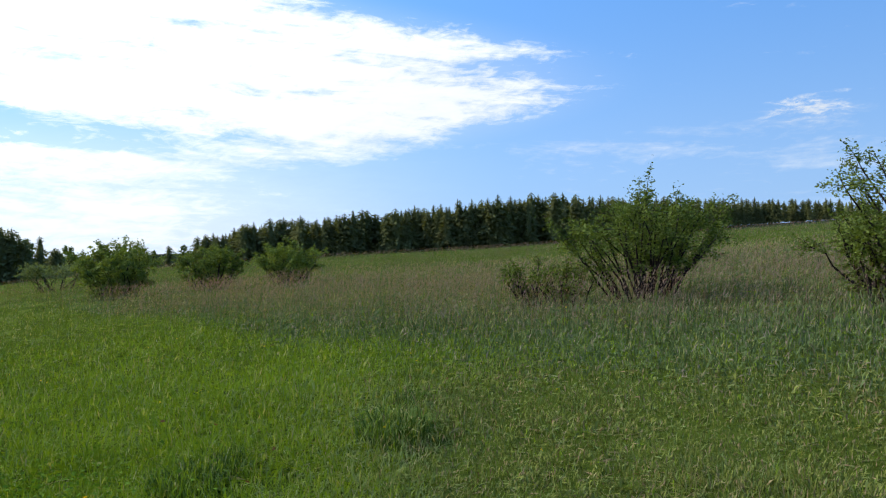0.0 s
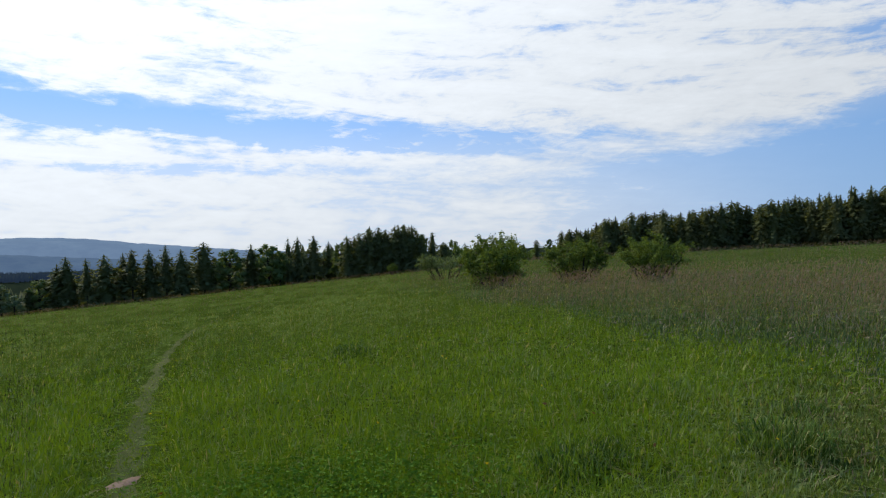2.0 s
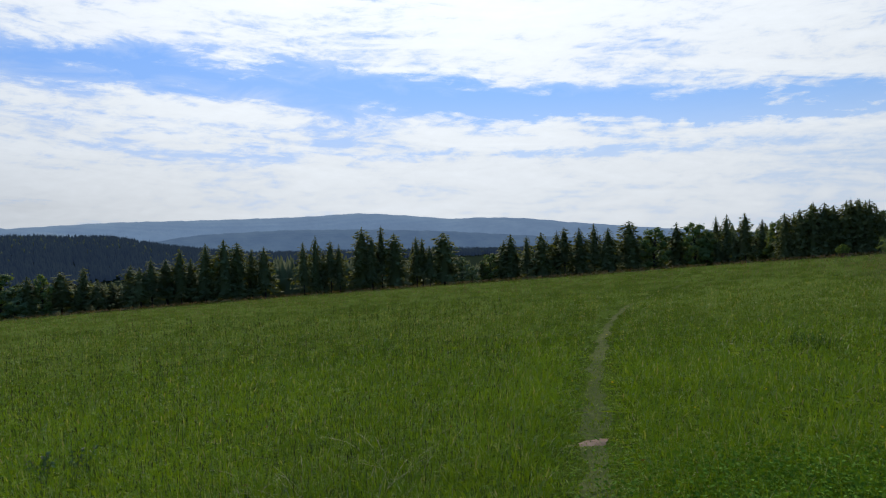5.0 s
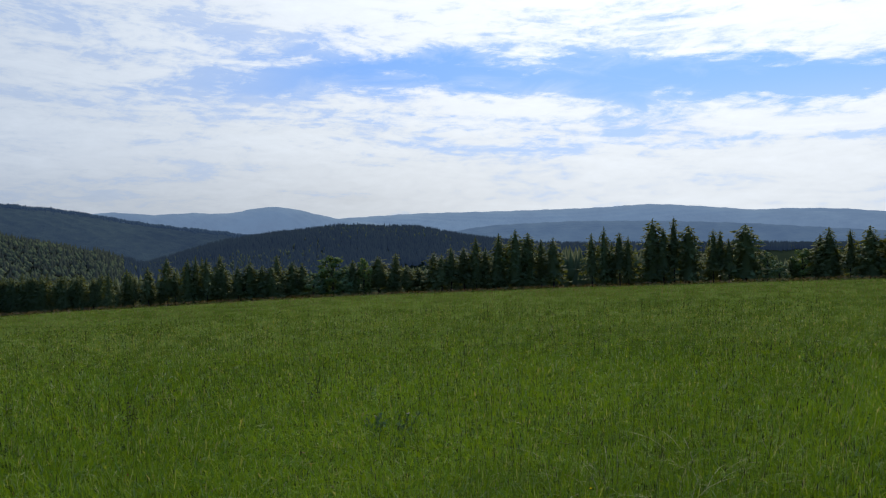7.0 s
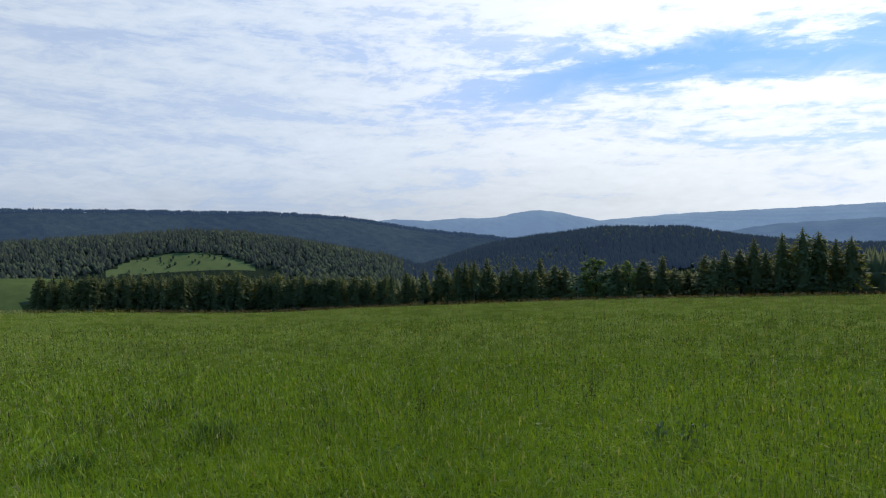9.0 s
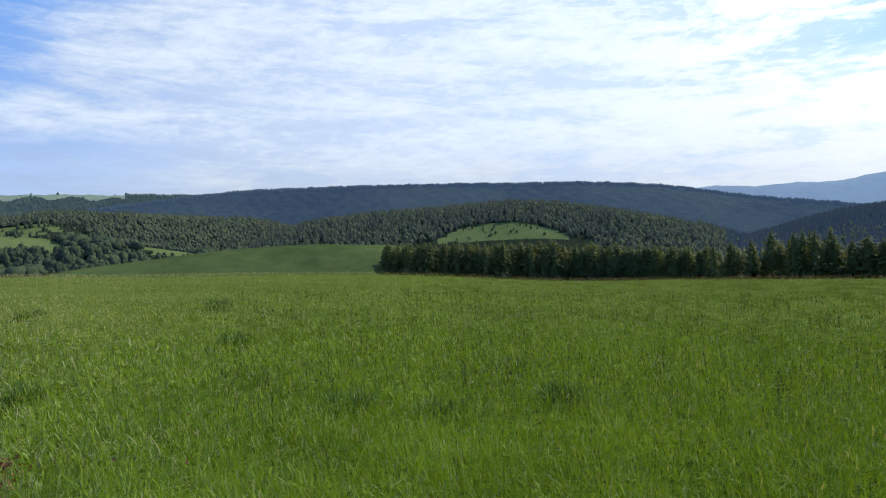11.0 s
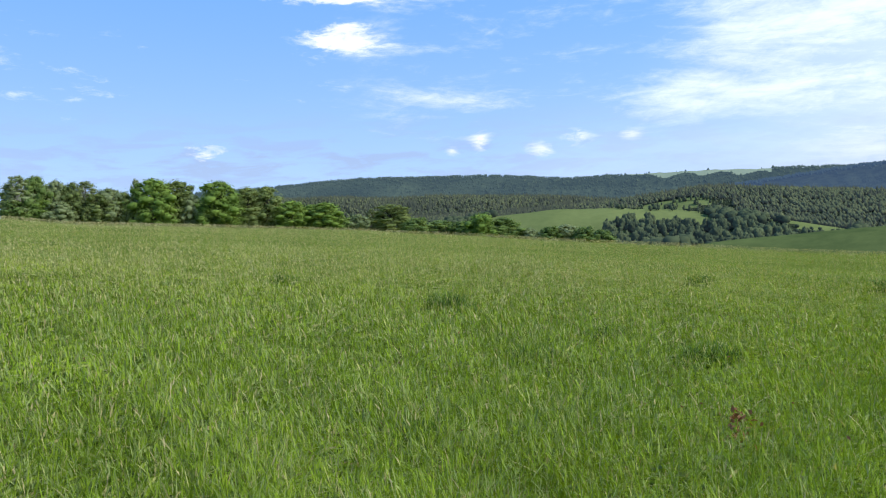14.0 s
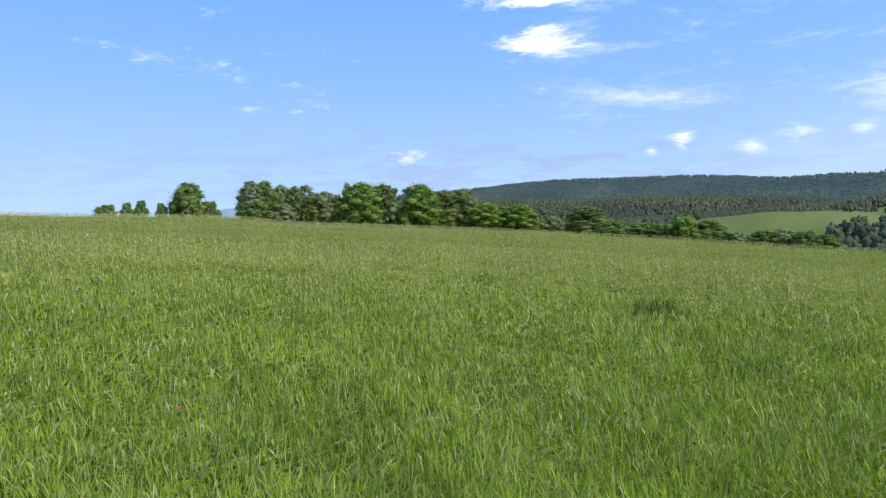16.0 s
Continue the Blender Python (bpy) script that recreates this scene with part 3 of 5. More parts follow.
def leaf_cards(centres, size, r, flat=0.0, facing=None):
    """Small folded leaves, two triangles each, about the given centres."""
    c = np.asarray(centres, float)
    n = len(c)
    g = np.random.default_rng(r)
    d = g.normal(size=(n, 3))
    d[:, 2] *= 1 - flat
    if facing is not None:
        d -= facing * ((d * facing).sum(1) / (facing * facing).sum(1))[:, None]
    d /= np.linalg.norm(d, axis=1)[:, None]
    e = np.cross(d, g.normal(size=(n, 3)) if facing is None else facing)
    e /= np.linalg.norm(e, axis=1)[:, None]
    s = size * g.uniform(0.6, 1.3, n)[:, None]
    up = np.cross(d, e) * s * 0.25
    v = np.stack([c - d * s, c + e * s * 0.55 + up, c + d * s, c - e * s * 0.55 + up], 1)
    f = np.array([[0, 1, 2], [0, 2, 3]])[None] + (np.arange(n) * 4)[:, None, None]
    return v.reshape(-1, 3), f.reshape(-1, 3)


# ---- woods on the far slopes ----
def woods(name, template, faces, az, r, h, w, mat, label):
    n = len(az)
    x, y = at(az, r)
    z = land(x, y)
    rot = rng.uniform(0, 2 * math.pi, n)
    t = np.asarray(template, float)
    v = np.empty((n, len(t), 3))
    jit = rng.uniform(0.8, 1.2, (n, len(t)))
    v[..., 0] = x[:, None] + (t[:, 0] * np.cos(rot)[:, None] - t[:, 1] * np.sin(rot)[:, None]) * w[:, None] * jit
    v[..., 1] = y[:, None] + (t[:, 0] * np.sin(rot)[:, None] + t[:, 1] * np.cos(rot)[:, None]) * w[:, None] * jit
    v[..., 2] = z[:, None] + t[:, 2] * h[:, None]
    f = np.asarray(faces)[None] + (np.arange(n) * len(t))[:, None, None]
    me = raw_mesh(name, v.reshape(-1, 3), f.reshape(-1, 3), 3, (mat,))
    me.polygons.foreach_set("use_smooth", np.ones(len(me.polygons), dtype=bool))
    return tagged(new(name, me), label, "forest", kind="stuff")


def cone_template(sides=6):
    v, f = [], []
    for lo, hi, rad in ((0.05, 0.7, 1.0), (0.42, 1.0, 0.66)):
        b = len(v)
        for k in range(sides):
            a = 2 * k * math.pi / sides + lo
            v.append((math.cos(a) * rad, math.sin(a) * rad, lo + 0.04 * (k % 2)))
        v.append((0, 0, hi))
        f += [(b + k, b + (k + 1) % sides, b + sides) for k in range(sides)]
    return v, f


def spire_template():
    v = [(math.cos(k * 1.2566), math.sin(k * 1.2566), 0.08 + 0.06 * (k % 2)) for k in range(5)] + [(0.08, 0.05, 1.0)]
    return v, [(k, (k + 1) % 5, 5) for k in range(5)]


def blob_template():
    bm = bmesh.new()
    bmesh.ops.create_icosphere(bm, subdivisions=1, radius=1)
    r = random.Random(4)
    v = []
    for p in bm.verts:
        s = r.uniform(0.75, 1.2)
        v.append((p.co.x * s, p.co.y * s, 0.5 + 0.5 * p.co.z * s))
    f = [[q.index for q in t.verts] for t in bm.faces]
    bm.free()
    return v, f


def crown_template(level, seed):
    """A broad leafy crown of lumps, one metre high and two wide."""
    bm = bmesh.new()
    bmesh.ops.create_icosphere(bm, subdivisions=level, radius=1)
    g = random.Random(seed)
    v = []
    for p in bm.verts:
        c = p.co
        k = 1 + 0.45 * noise.noise(c * 2.1 + Vector((seed, 0, 0))) + 0.35 * noise.noise(c * 4.7 + Vector((0, seed, 0))) + g.uniform(-0.16, 0.16)
        v.append((c.x * k * 0.95, c.y * k * 0.95, 0.5 + 0.5 * c.z * k))
    f = [[q.index for q in t.verts] for t in bm.faces]
    bm.free()
    return v, f


def diamond_template():
    v = [(1, 0, 0.35), (0, 1, 0.45), (-1, 0, 0.3), (0, -1, 0.4), (0.15, 0.1, 1.0), (0, 0, 0)]
    f = [(0, 1, 4), (1, 2, 4), (2, 3, 4), (3, 0, 4), (1, 0, 5), (2, 1, 5), (3, 2, 5), (0, 3, 5)]
    return v, f


def build_woods():
    n = 440000
    r = np.sqrt(rng.uniform(235 ** 2, 1650 ** 2, n))
    az = rng.uniform(17, 205, n)
    x, y = at(az, r)
    keep = (cover(x, y) == 2) & (rng.random(n) < np.where(r < 600, 0.7, 0.74))
    keep &= ~((az > 103) & (az < 128) & (r < 600))
    # only the slopes that face the meadow, and the crests
    zc, zo = land(x, y), land(x * 0.99, y * 0.99)
    keep &= (zc > zo - 1.5) | (r < 560)
    h = rng.uniform(6, 18, n)
    h = np.where(r < 420, h * 0.5, h * np.where(az < 101, 0.86, 0.66))
    # young growth below the open fields
    h = np.where((az > 109) & (az < 124) & (r > 760) & (r < 860), h * 0.3, h)
    h = np.where((az > 149) & (az < 158) & (r > 1020) & (r < 1130), h * 0.4, h)
    h = np.where((az > 139) & (az < 147) & (r > 690) & (r < 730), h * 0.4, h)
    # what the meadow and the belt of conifers hide is left out
    rim = np.interp(az, [5, 15, 16, 43, 68, 90, 107, 126, 128, 143, 151, 167, 180, 200], [-0.8, -0.8, -0.9, -1.4, -1.6, -3.0, -3.2, -3.0, -4.0, -2.8, -2.3, -1.2, -0.2, 1.0])
    keep &= np.degrees(np.arctan2(zc + h - EYE, r)) > rim
    leafy_side = smooth(az, 128, 136) * (1 - 0.7 * smooth(az, 148, 153))
    leafy_side = np.maximum(leafy_side, np.where(az > 99, 0.66, 0.12)) * np.where((r > 500) & (r < 760) & (az > 136), 1.4, 0.75)
    leaf = (rng.random(n) < leafy_side + 0.25 * np.sin(x / 60) * np.cos(y / 70)) | ((az > 130) & (r < 720))
    w = h * np.where(r > 760, rng.uniform(0.12, 0.27, n), rng.uniform(0.17, 0.27, n))
    cv, cf = cone_template()
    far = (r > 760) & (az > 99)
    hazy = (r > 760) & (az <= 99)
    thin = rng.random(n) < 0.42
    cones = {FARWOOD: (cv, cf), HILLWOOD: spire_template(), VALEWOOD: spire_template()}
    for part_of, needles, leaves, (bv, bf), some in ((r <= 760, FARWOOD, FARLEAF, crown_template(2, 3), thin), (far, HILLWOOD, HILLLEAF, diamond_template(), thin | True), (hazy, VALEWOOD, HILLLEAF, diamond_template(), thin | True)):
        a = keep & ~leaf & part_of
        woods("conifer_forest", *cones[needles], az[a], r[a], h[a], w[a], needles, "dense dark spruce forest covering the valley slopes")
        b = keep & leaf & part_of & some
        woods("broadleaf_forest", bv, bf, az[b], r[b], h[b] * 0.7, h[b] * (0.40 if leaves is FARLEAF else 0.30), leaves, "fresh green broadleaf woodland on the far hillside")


build_woods()


def groves():
    """The leafy copse at the foot of the far field, the hedges and the single bushes in the fields."""
    def grove(a0, a1, r0, r1, n, h0, h1, label, name="copse"):
        az, r, h = rng.uniform(a0, a1, n), rng.uniform(r0, r1, n), rng.uniform(h0, h1, n)
        for k in range(3):
            m = np.arange(n) % 3 == k
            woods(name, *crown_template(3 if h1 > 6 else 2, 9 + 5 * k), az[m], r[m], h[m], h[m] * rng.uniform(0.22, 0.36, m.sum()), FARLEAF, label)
    grove(145.2, 158.6, 635, 700, 460, 4.5, 12.5, "dense dark green leafy copse below the far field")
    grove(139, 146, 655, 705, 120, 4, 10, "line of leafy trees below the far field")
    grove(150, 158.5, 742, 766, 30, 2.5, 6, "hedge bushes along the field edge", "hedge")
    grove(149.6, 156.4, 1098, 1112, 16, 4, 7, "hedge bushes along the upper field", "hedge")
    grove(149.8, 156.6, 1108, 1136, 30, 4, 8, "single bushes in the upper field", "hedge")
    grove(111.5, 121.5, 858, 892, 26, 2.5, 5, "single bushes scattered over the knoll field", "hedge")


groves()


# ---- trees ----
def ribbon(points, radii, sides=5):
    """A tapering round limb along a line of points: vertices and triangles."""
    v, f = [], []
    for k, (p, rad) in enumerate(zip(points, radii)):
        p = Vector(p)
        q = Vector(points[min(k + 1, len(points) - 1)]) - Vector(points[max(k - 1, 0)])
        q.normalize()
        s = q.orthogonal().normalized()
        t = q.cross(s)
        for m in range(sides):
            a = 2 * math.pi * m / sides
            v.append(p + (s * math.cos(a) + t * math.sin(a)) * rad)
        if k:
            b = (k - 1) * sides
            for m in range(sides):
                n = (m + 1) % sides
                f += [(b + m, b + n, b + sides + n), (b + m, b + sides + n, b + sides + m)]
    return v, f


def gather(pieces):
    v, f = [], []
    for pv, pf in pieces:
        b = len(v)
        v += [tuple(p) for p in pv]
        f += [tuple(i + b for i in t) for t in pf]
    return np.array(v), np.array(f)


def conifer(name, h, spread, droop, whorls, mat, seed, bare=0.12, ragged=0.3, label="", taper=0.7):
    r = random.Random(seed)
    g = np.random.default_rng(seed)
    tree = new(name)
    trunk = ribbon([(0, 0, -0.5), (0.03 * h * r.uniform(-0.2, 0.2), 0, h * 0.4), (0, 0, h * 0.97)], [h * 0.014, h * 0.010, 0.02], 6)
    part("trunk", raw_mesh("trunk", *gather([trunk]), 3, (BARK,)), tree, "straight grey-brown trunk")
    v = []
    boughs = int(whorls * 7.0)
    for k in range(boughs):
        t = ((k + r.random()) / boughs) ** 0.94
        z0 = h * (bare + (0.985 - bare) * t)
        a = k * 2.4 + r.uniform(-0.5, 0.5)
        full = 1.25 * spread * (1 - t) ** taper * (1.0 if t > 0.1 else 0.75 + 2.5 * t) + 0.05
        ln = full * r.uniform(1 - ragged, 1 + ragged * 0.5) * (1 + 0.16 * math.sin(a + seed) + 0.12 * math.sin(3 * a + k * 0.11))
        d = np.array([math.cos(a), math.sin(a), 0.0])
        side = np.array([-math.sin(a), math.cos(a), 0.0])
        cards = 5 if ln > 1.6 else 3 if ln > 0.7 else 2
        for c in range(cards):
            u = 0.25 + 0.75 * (c + 0.8) / cards
            p = np.array([0, 0, z0]) + d * ln * u * 0.95 + side * g.normal(0, 0.12) * ln * u + np.array([0, 0, -droop * ln * u ** 1.3 + g.normal(0, 0.06) * ln])
            ax = d + side * g.normal(0, 0.6) + np.array([0, 0, -droop * 1.3 + g.normal(0, 0.3)])
            ax /= np.linalg.norm(ax)
            sd = np.cross(ax, np.array([0, 0, 1.0]) + g.normal(0, 0.45, 3))
            sd /= np.linalg.norm(sd)
            q = min(0.46, 0.15 * ln + 0.10) * g.uniform(0.7, 1.35)
            low = np.array([0, 0, -0.5 * q])
            v += [p - ax * q, p + sd * q * 0.66 + low, p + ax * q * 1.1 + low * 0.4, p - sd * q * 0.66 + low]
    # the leader
    for k in range(7):
        p = np.array([g.normal(0, 0.03), g.normal(0, 0.03), h * (0.93 + 0.011 * k)])
        a = k * 2.4
        q = 0.22 - 0.018 * k
        d = np.array([math.cos(a), math.sin(a), 0.0]) * q
        v += [p + d * 0.9, p + np.array([0, 0, q * 1.4]), p - d * 0.9, p - np.array([0, 0, q])]
    v = np.array(v)
    nq = len(v) // 4
    f = (np.array([[0, 1, 2], [0, 2, 3]])[None] + (np.arange(nq) * 4)[:, None, None]).reshape(-1, 3)
    # the dark heart of the crown
    core = []
    for k in range(6):
        t = k / 5
        rad = spread * 0.56 * (1 - t) ** taper + 0.02
        core.append([(math.cos(m * 1.047 + k * 0.5) * rad * r.uniform(0.5, 1.2), math.sin(m * 1.047 + k * 0.5) * rad * r.uniform(0.5, 1.2), h * (bare + 0.05 + (0.9 - bare) * t) + r.uniform(-0.3, 0.3)) for m in range(6)])
    cv = np.array([p for ring in core for p in ring])
    cf = []
    for k in range(5):
        for m in range(6):
            n = (m + 1) % 6
            cf += [(k * 6 + m, k * 6 + n, k * 6 + 6 + n), (k * 6 + m, k * 6 + 6 + n, k * 6 + 6 + m)]
    part("crown", raw_mesh("crown", np.concatenate([v, cv]), np.concatenate([f, np.array(cf) + len(v)]), 3, (mat,)), tree)
    tagged(tree, label, "tree")
    return tree


def broadleaf(name, h, spread, seed, mat, bark, leaves, size, low=0.15, label="", tall=1.0, clumps_in=34):
    r = random.Random(seed)
    g = np.random.default_rng(seed)
    tree = new(name)
    limbs = [ribbon([(0, 0, -0.4), (r.uniform(-.2, .2), r.uniform(-.2, .2), h * 0.35), (r.uniform(-.4, .4), r.uniform(-.4, .4), h * 0.8)], [h * 0.022, h * 0.015, h * 0.004], 6)]
    clumps = []
    for k in range(clumps_in):
        t = low + (1 - low) * (k + 0.5) / clumps_in
        a = k * 2.4 + r.uniform(-0.5, 0.5)
        wide = spread * math.sqrt(max(0.03, 1 - ((t - 0.42) / (0.58 if t > 0.42 else 0.75)) ** 2))
        rad = wide * r.uniform(0.30, 0.80)
        p = Vector((math.cos(a) * rad, math.sin(a) * rad, h * t * 0.92))
        clumps.append((p, spread * r.uniform(0.26, 0.46) * (1 - 0.35 * max(0, t - 0.5) * 2)))
        q = Vector((0, 0, h * max(0.12, t * 0.55)))
        limbs.append(ribbon([q, q.lerp(p, 0.5) + Vector((0, 0, -0.1 * rad)), p], [h * 0.008, h * 0.005, h * 0.002], 4))
    part("trunk", raw_mesh("trunk", *gather(limbs), 3, (bark,)), tree, "branching trunk and limbs")
    pts, outward = [], []
    for p, rad in clumps:
        n = leaves // len(clumps)
        d = g.normal(size=(n, 3))
        d /= np.linalg.norm(d, axis=1)[:, None]
        rr = rad * (0.50 + 0.35 * g.random(n) + 0.38 * g.random(n) ** 2) * (1 + 0.14 * np.sin(d[:, 0] * 5 + p.x * 3) * np.cos(d[:, 2] * 6 + p.y))
        q = np.array(p) + d * rr[:, None] * np.array([1, 1, 0.85 * tall])
        pts.append(q)
        mid = q - np.array([0, 0, h * 0.45])
        outward.append(d * 0.9 + 0.5 * mid / np.linalg.norm(mid, axis=1)[:, None] + np.array([0, 0, 0.25]) + g.normal(0, 0.5, (n, 3)))
    pts = np.concatenate(pts)
    pts[:, 2] = np.maximum(pts[:, 2], h * 0.05)
    bv, bf = blob_template()
    bv = np.array(bv) * 2 - np.array([0, 0, 1])
    bv[:, :2] *= 0.5
    core = []
    for p, rad in clumps:
        t = np.array(bv) * rad * 0.58 * g.uniform(0.75, 1.2, (len(bv), 1)) + np.array(p)
        t[:, 2] = np.maximum(t[:, 2], h * 0.04)
        core.append((t, bf))
    cv, cf = leaf_cards(pts, size, seed + 1, 0.0, np.concatenate(outward))
    kv, kf = gather(core)
    part("crown", raw_mesh("crown", np.concatenate([cv, kv]), np.concatenate([cf, kf + len(cv)]), 3, (mat,)), tree)
    tagged(tree, label, "tree")
    return tree


def bush(name, h, spread, seed, stems, leaves, size, label, mat, lean=0.0, shoots=6, bare=0.42, fan=0.55):
    r = random.Random(seed)
    g = np.random.default_rng(seed)
    b = new(name)
    tips = []
    for k in range(stems):
        a = r.uniform(0, 2 * math.pi)
        out = spread * math.sqrt(r.uniform(0.03, 1.0))
        top = h * (1.0 - 0.36 * (out / spread) ** 2) * r.uniform(0.78, 1.02)
        root = r.uniform(0.1 * fan, fan)
        p = [Vector((math.cos(a) * root * out, math.sin(a) * root * out, -0.15))]
        for t in (0.3, 0.6, 0.85, 1.0):
            w = Vector((r.uniform(-1, 1), r.uniform(-1, 1), 0)) * 0.07 * spread
            q = root + (1 - root) * t ** 0.85
            p.append(Vector((math.cos(a) * out * q + lean * t, math.sin(a) * out * q, top * t ** 0.85)) + w)
        lines = [ribbon(p, [0.032, 0.026, 0.018, 0.010, 0.004], 4)]
        for q in range(7):
            t = r.uniform(bare, 1.0) * 4
            i = min(int(t), 3)
            s = p[i].lerp(p[i + 1], t - i)
            e = s + Vector((r.uniform(-1, 1), r.uniform(-1, 1), r.uniform(-0.15, 0.6))) * 0.30 * spread
            lines.append(ribbon([s, s.lerp(e, 0.5) + Vector((0, 0, 0.03)), e], [0.008, 0.005, 0.003], 3))
            tips.append((s, e))
        if k < shoots:
            s = p[3]
            e = s + Vector((math.cos(a) * 0.3 * spread + lean * 0.4, math.sin(a) * 0.3 * spread, h * r.uniform(0.16, 0.34)))
            lines.append(ribbon([s, s.lerp(e, 0.5) + Vector((0, 0, 0.05)), e], [0.008, 0.006, 0.003], 3))
            tips += [(s, e)] * 2
        part("stem", raw_mesh("stem", *gather(lines), 3, (BARK,)), b, "thin dark arching stem")
    pts = []
    for s, e in tips:
        n = leaves // len(tips)
        t = g.random(n)[:, None]
        pts.append(np.array(s) * (1 - t) + np.array(e) * t + g.normal(0, 0.048 * spread ** 0.5, (n, 3)))
    part("foliage", raw_mesh("foliage", *leaf_cards(np.concatenate(pts), size, seed + 3, 0.4), 3, (mat,)), b)
    return tagged(b, label, "bush")


def stand(ob, az, r, scale=1.0, turn=0.0, sink=0.0):
    x, y = at(az, r)
    ob.matrix_world = Matrix.LocRotScale((x, y, height(az, r) - sink), Euler((0, 0, turn)), (scale,) * 3)
    return ob


def interior(spots):
    """The trees inside the wood, joined: nobody could tell them apart."""
    cv, cf = cone_template()
    az, r, h = (np.array([t[k] for t in spots], float) for k in range(3))
    woods("forest_interior", cv, cf, az, r, h * 0.86, h * 0.21, NEEDLE, "dark crowded spruces inside the wood")
    woods("forest_undergrowth", *crown_template(1, 4), az + 0.2, r + 3, h * 0.5, h * 0.32, NEEDLE, "dark young growth between the trunks")


def grown(ob):
    """A tree, its true height and half its breadth."""
    top = wide = 0.0
    for c in ob.children:
        co = np.empty(len(c.data.vertices) * 3, dtype=np.float32)
        c.data.vertices.foreach_get("co", co)
        top = max(top, float(np.quantile(co[2::3], 0.995)))
        wide = max(wide, float(np.quantile(np.hypot(co[0::3], co[1::3]), 0.96)))
    return ob, top, wide


def plant(pool, spots, group):
    """Puts trees at the spots (azimuth, distance, height, kind); the first of each kind is the original itself."""
    used = set()
    for az, r, h, kind, *half in spots:
        src, h0, wide = pool[kind]
        s = h / h0
        k = half[0] / wide if half else s
        x, y = at(az, r)
        m = Matrix.LocRotScale((x, y, height(az, r) - 0.1), Euler((0, 0, random.uniform(0, 6.28))), (k * random.uniform(0.92, 1.1), k * random.uniform(0.92, 1.1), s))
        if kind in used:
            ob = copy_thing(src, m)
            ob.scale = m.to_scale()
        else:
            used.add(kind)
            ob = src
            ob.matrix_world = m
        ob["group"] = group


random.seed(11)
POOL = {
    "spruce": grown(conifer("spruce_tree", 13, 2.9, 0.22, 20, NEEDLE, 1, 0.03, label="dark green spruce with drooping boughs at the meadow edge", taper=0.55)),
    "narrow": grown(conifer("spruce_tree", 13, 2.3, 0.26, 18, NEEDLE, 2, 0.02, label="narrow dark spruce at the meadow edge", taper=0.55)),
    "broad": grown(conifer("spruce_tree", 13, 3.5, 0.16, 22, NEEDLE, 3, 0.05, 0.4, label="broad dark spruce with a dense crown", taper=0.48)),
    "larch": grown(conifer("larch_tree", 13, 2.9, 0.14, 18, LARCH, 4, 0.15, 0.5, label="feathery mid-green larch with a bare lower trunk", taper=0.55)),
    "tall": grown(conifer("larch_tree", 13, 2.4, 0.10, 17, LARCH, 5, 0.26, 0.5, label="tall feathery larch with a visible trunk", taper=0.5)),
    "young": grown(broadleaf("young_broadleaf_tree", 8, 2.8, 6, LEAF_PALE, BARK, 800, 0.27, 0.05, "pale young broadleaf tree among the spruces", clumps_in=22)),
    "leafy": grown(broadleaf("broadleaf_tree", 10, 3.2, 7, EDGE_LEAF, BARK, 1000, 0.30, 0.05, "fresh green broadleaf tree in the forest edge", clumps_in=22)),
}
# azimuth and angle of the tree tops along the belt
BELT = ((15, -0.7), (17, 0.8), (19, 1.1), (21, 0.95), (24, 0.45), (27.5, 0.45), (29, -0.1), (30.8, 0.05), (33.3, -0.45), (35.2, 0.12), (37, -0.1), (39.1, -0.28), (42, -0.5), (44.6, -0.6), (46.2, -1.5), (47.3, -2.0), (48.4, -1.5), (49.5, -0.3),
        (50.5, -0.3), (52, -0.7), (53.2, -1.4), (54.2, -0.3), (55.4, 0.4), (56.9, 0.25), (57.8, -0.4), (60.7, -0.3), (63, 0.0), (65.5, -0.4), (67.7, -0.25), (70, -0.9), (71.5, -1.1), (73, -1.7), (75.6, -2.0), (81.7, -2.1), (84.2, -2.0),
        (87.7, -1.65), (90.3, -2.0), (94.5, -1.75), (96, -2.0), (98.4, -2.35), (102.5, -2.5), (106.9, -2.1), (113.7, -1.6), (118.4, -1.42), (122.6, -1.45), (126.6, -1.42))


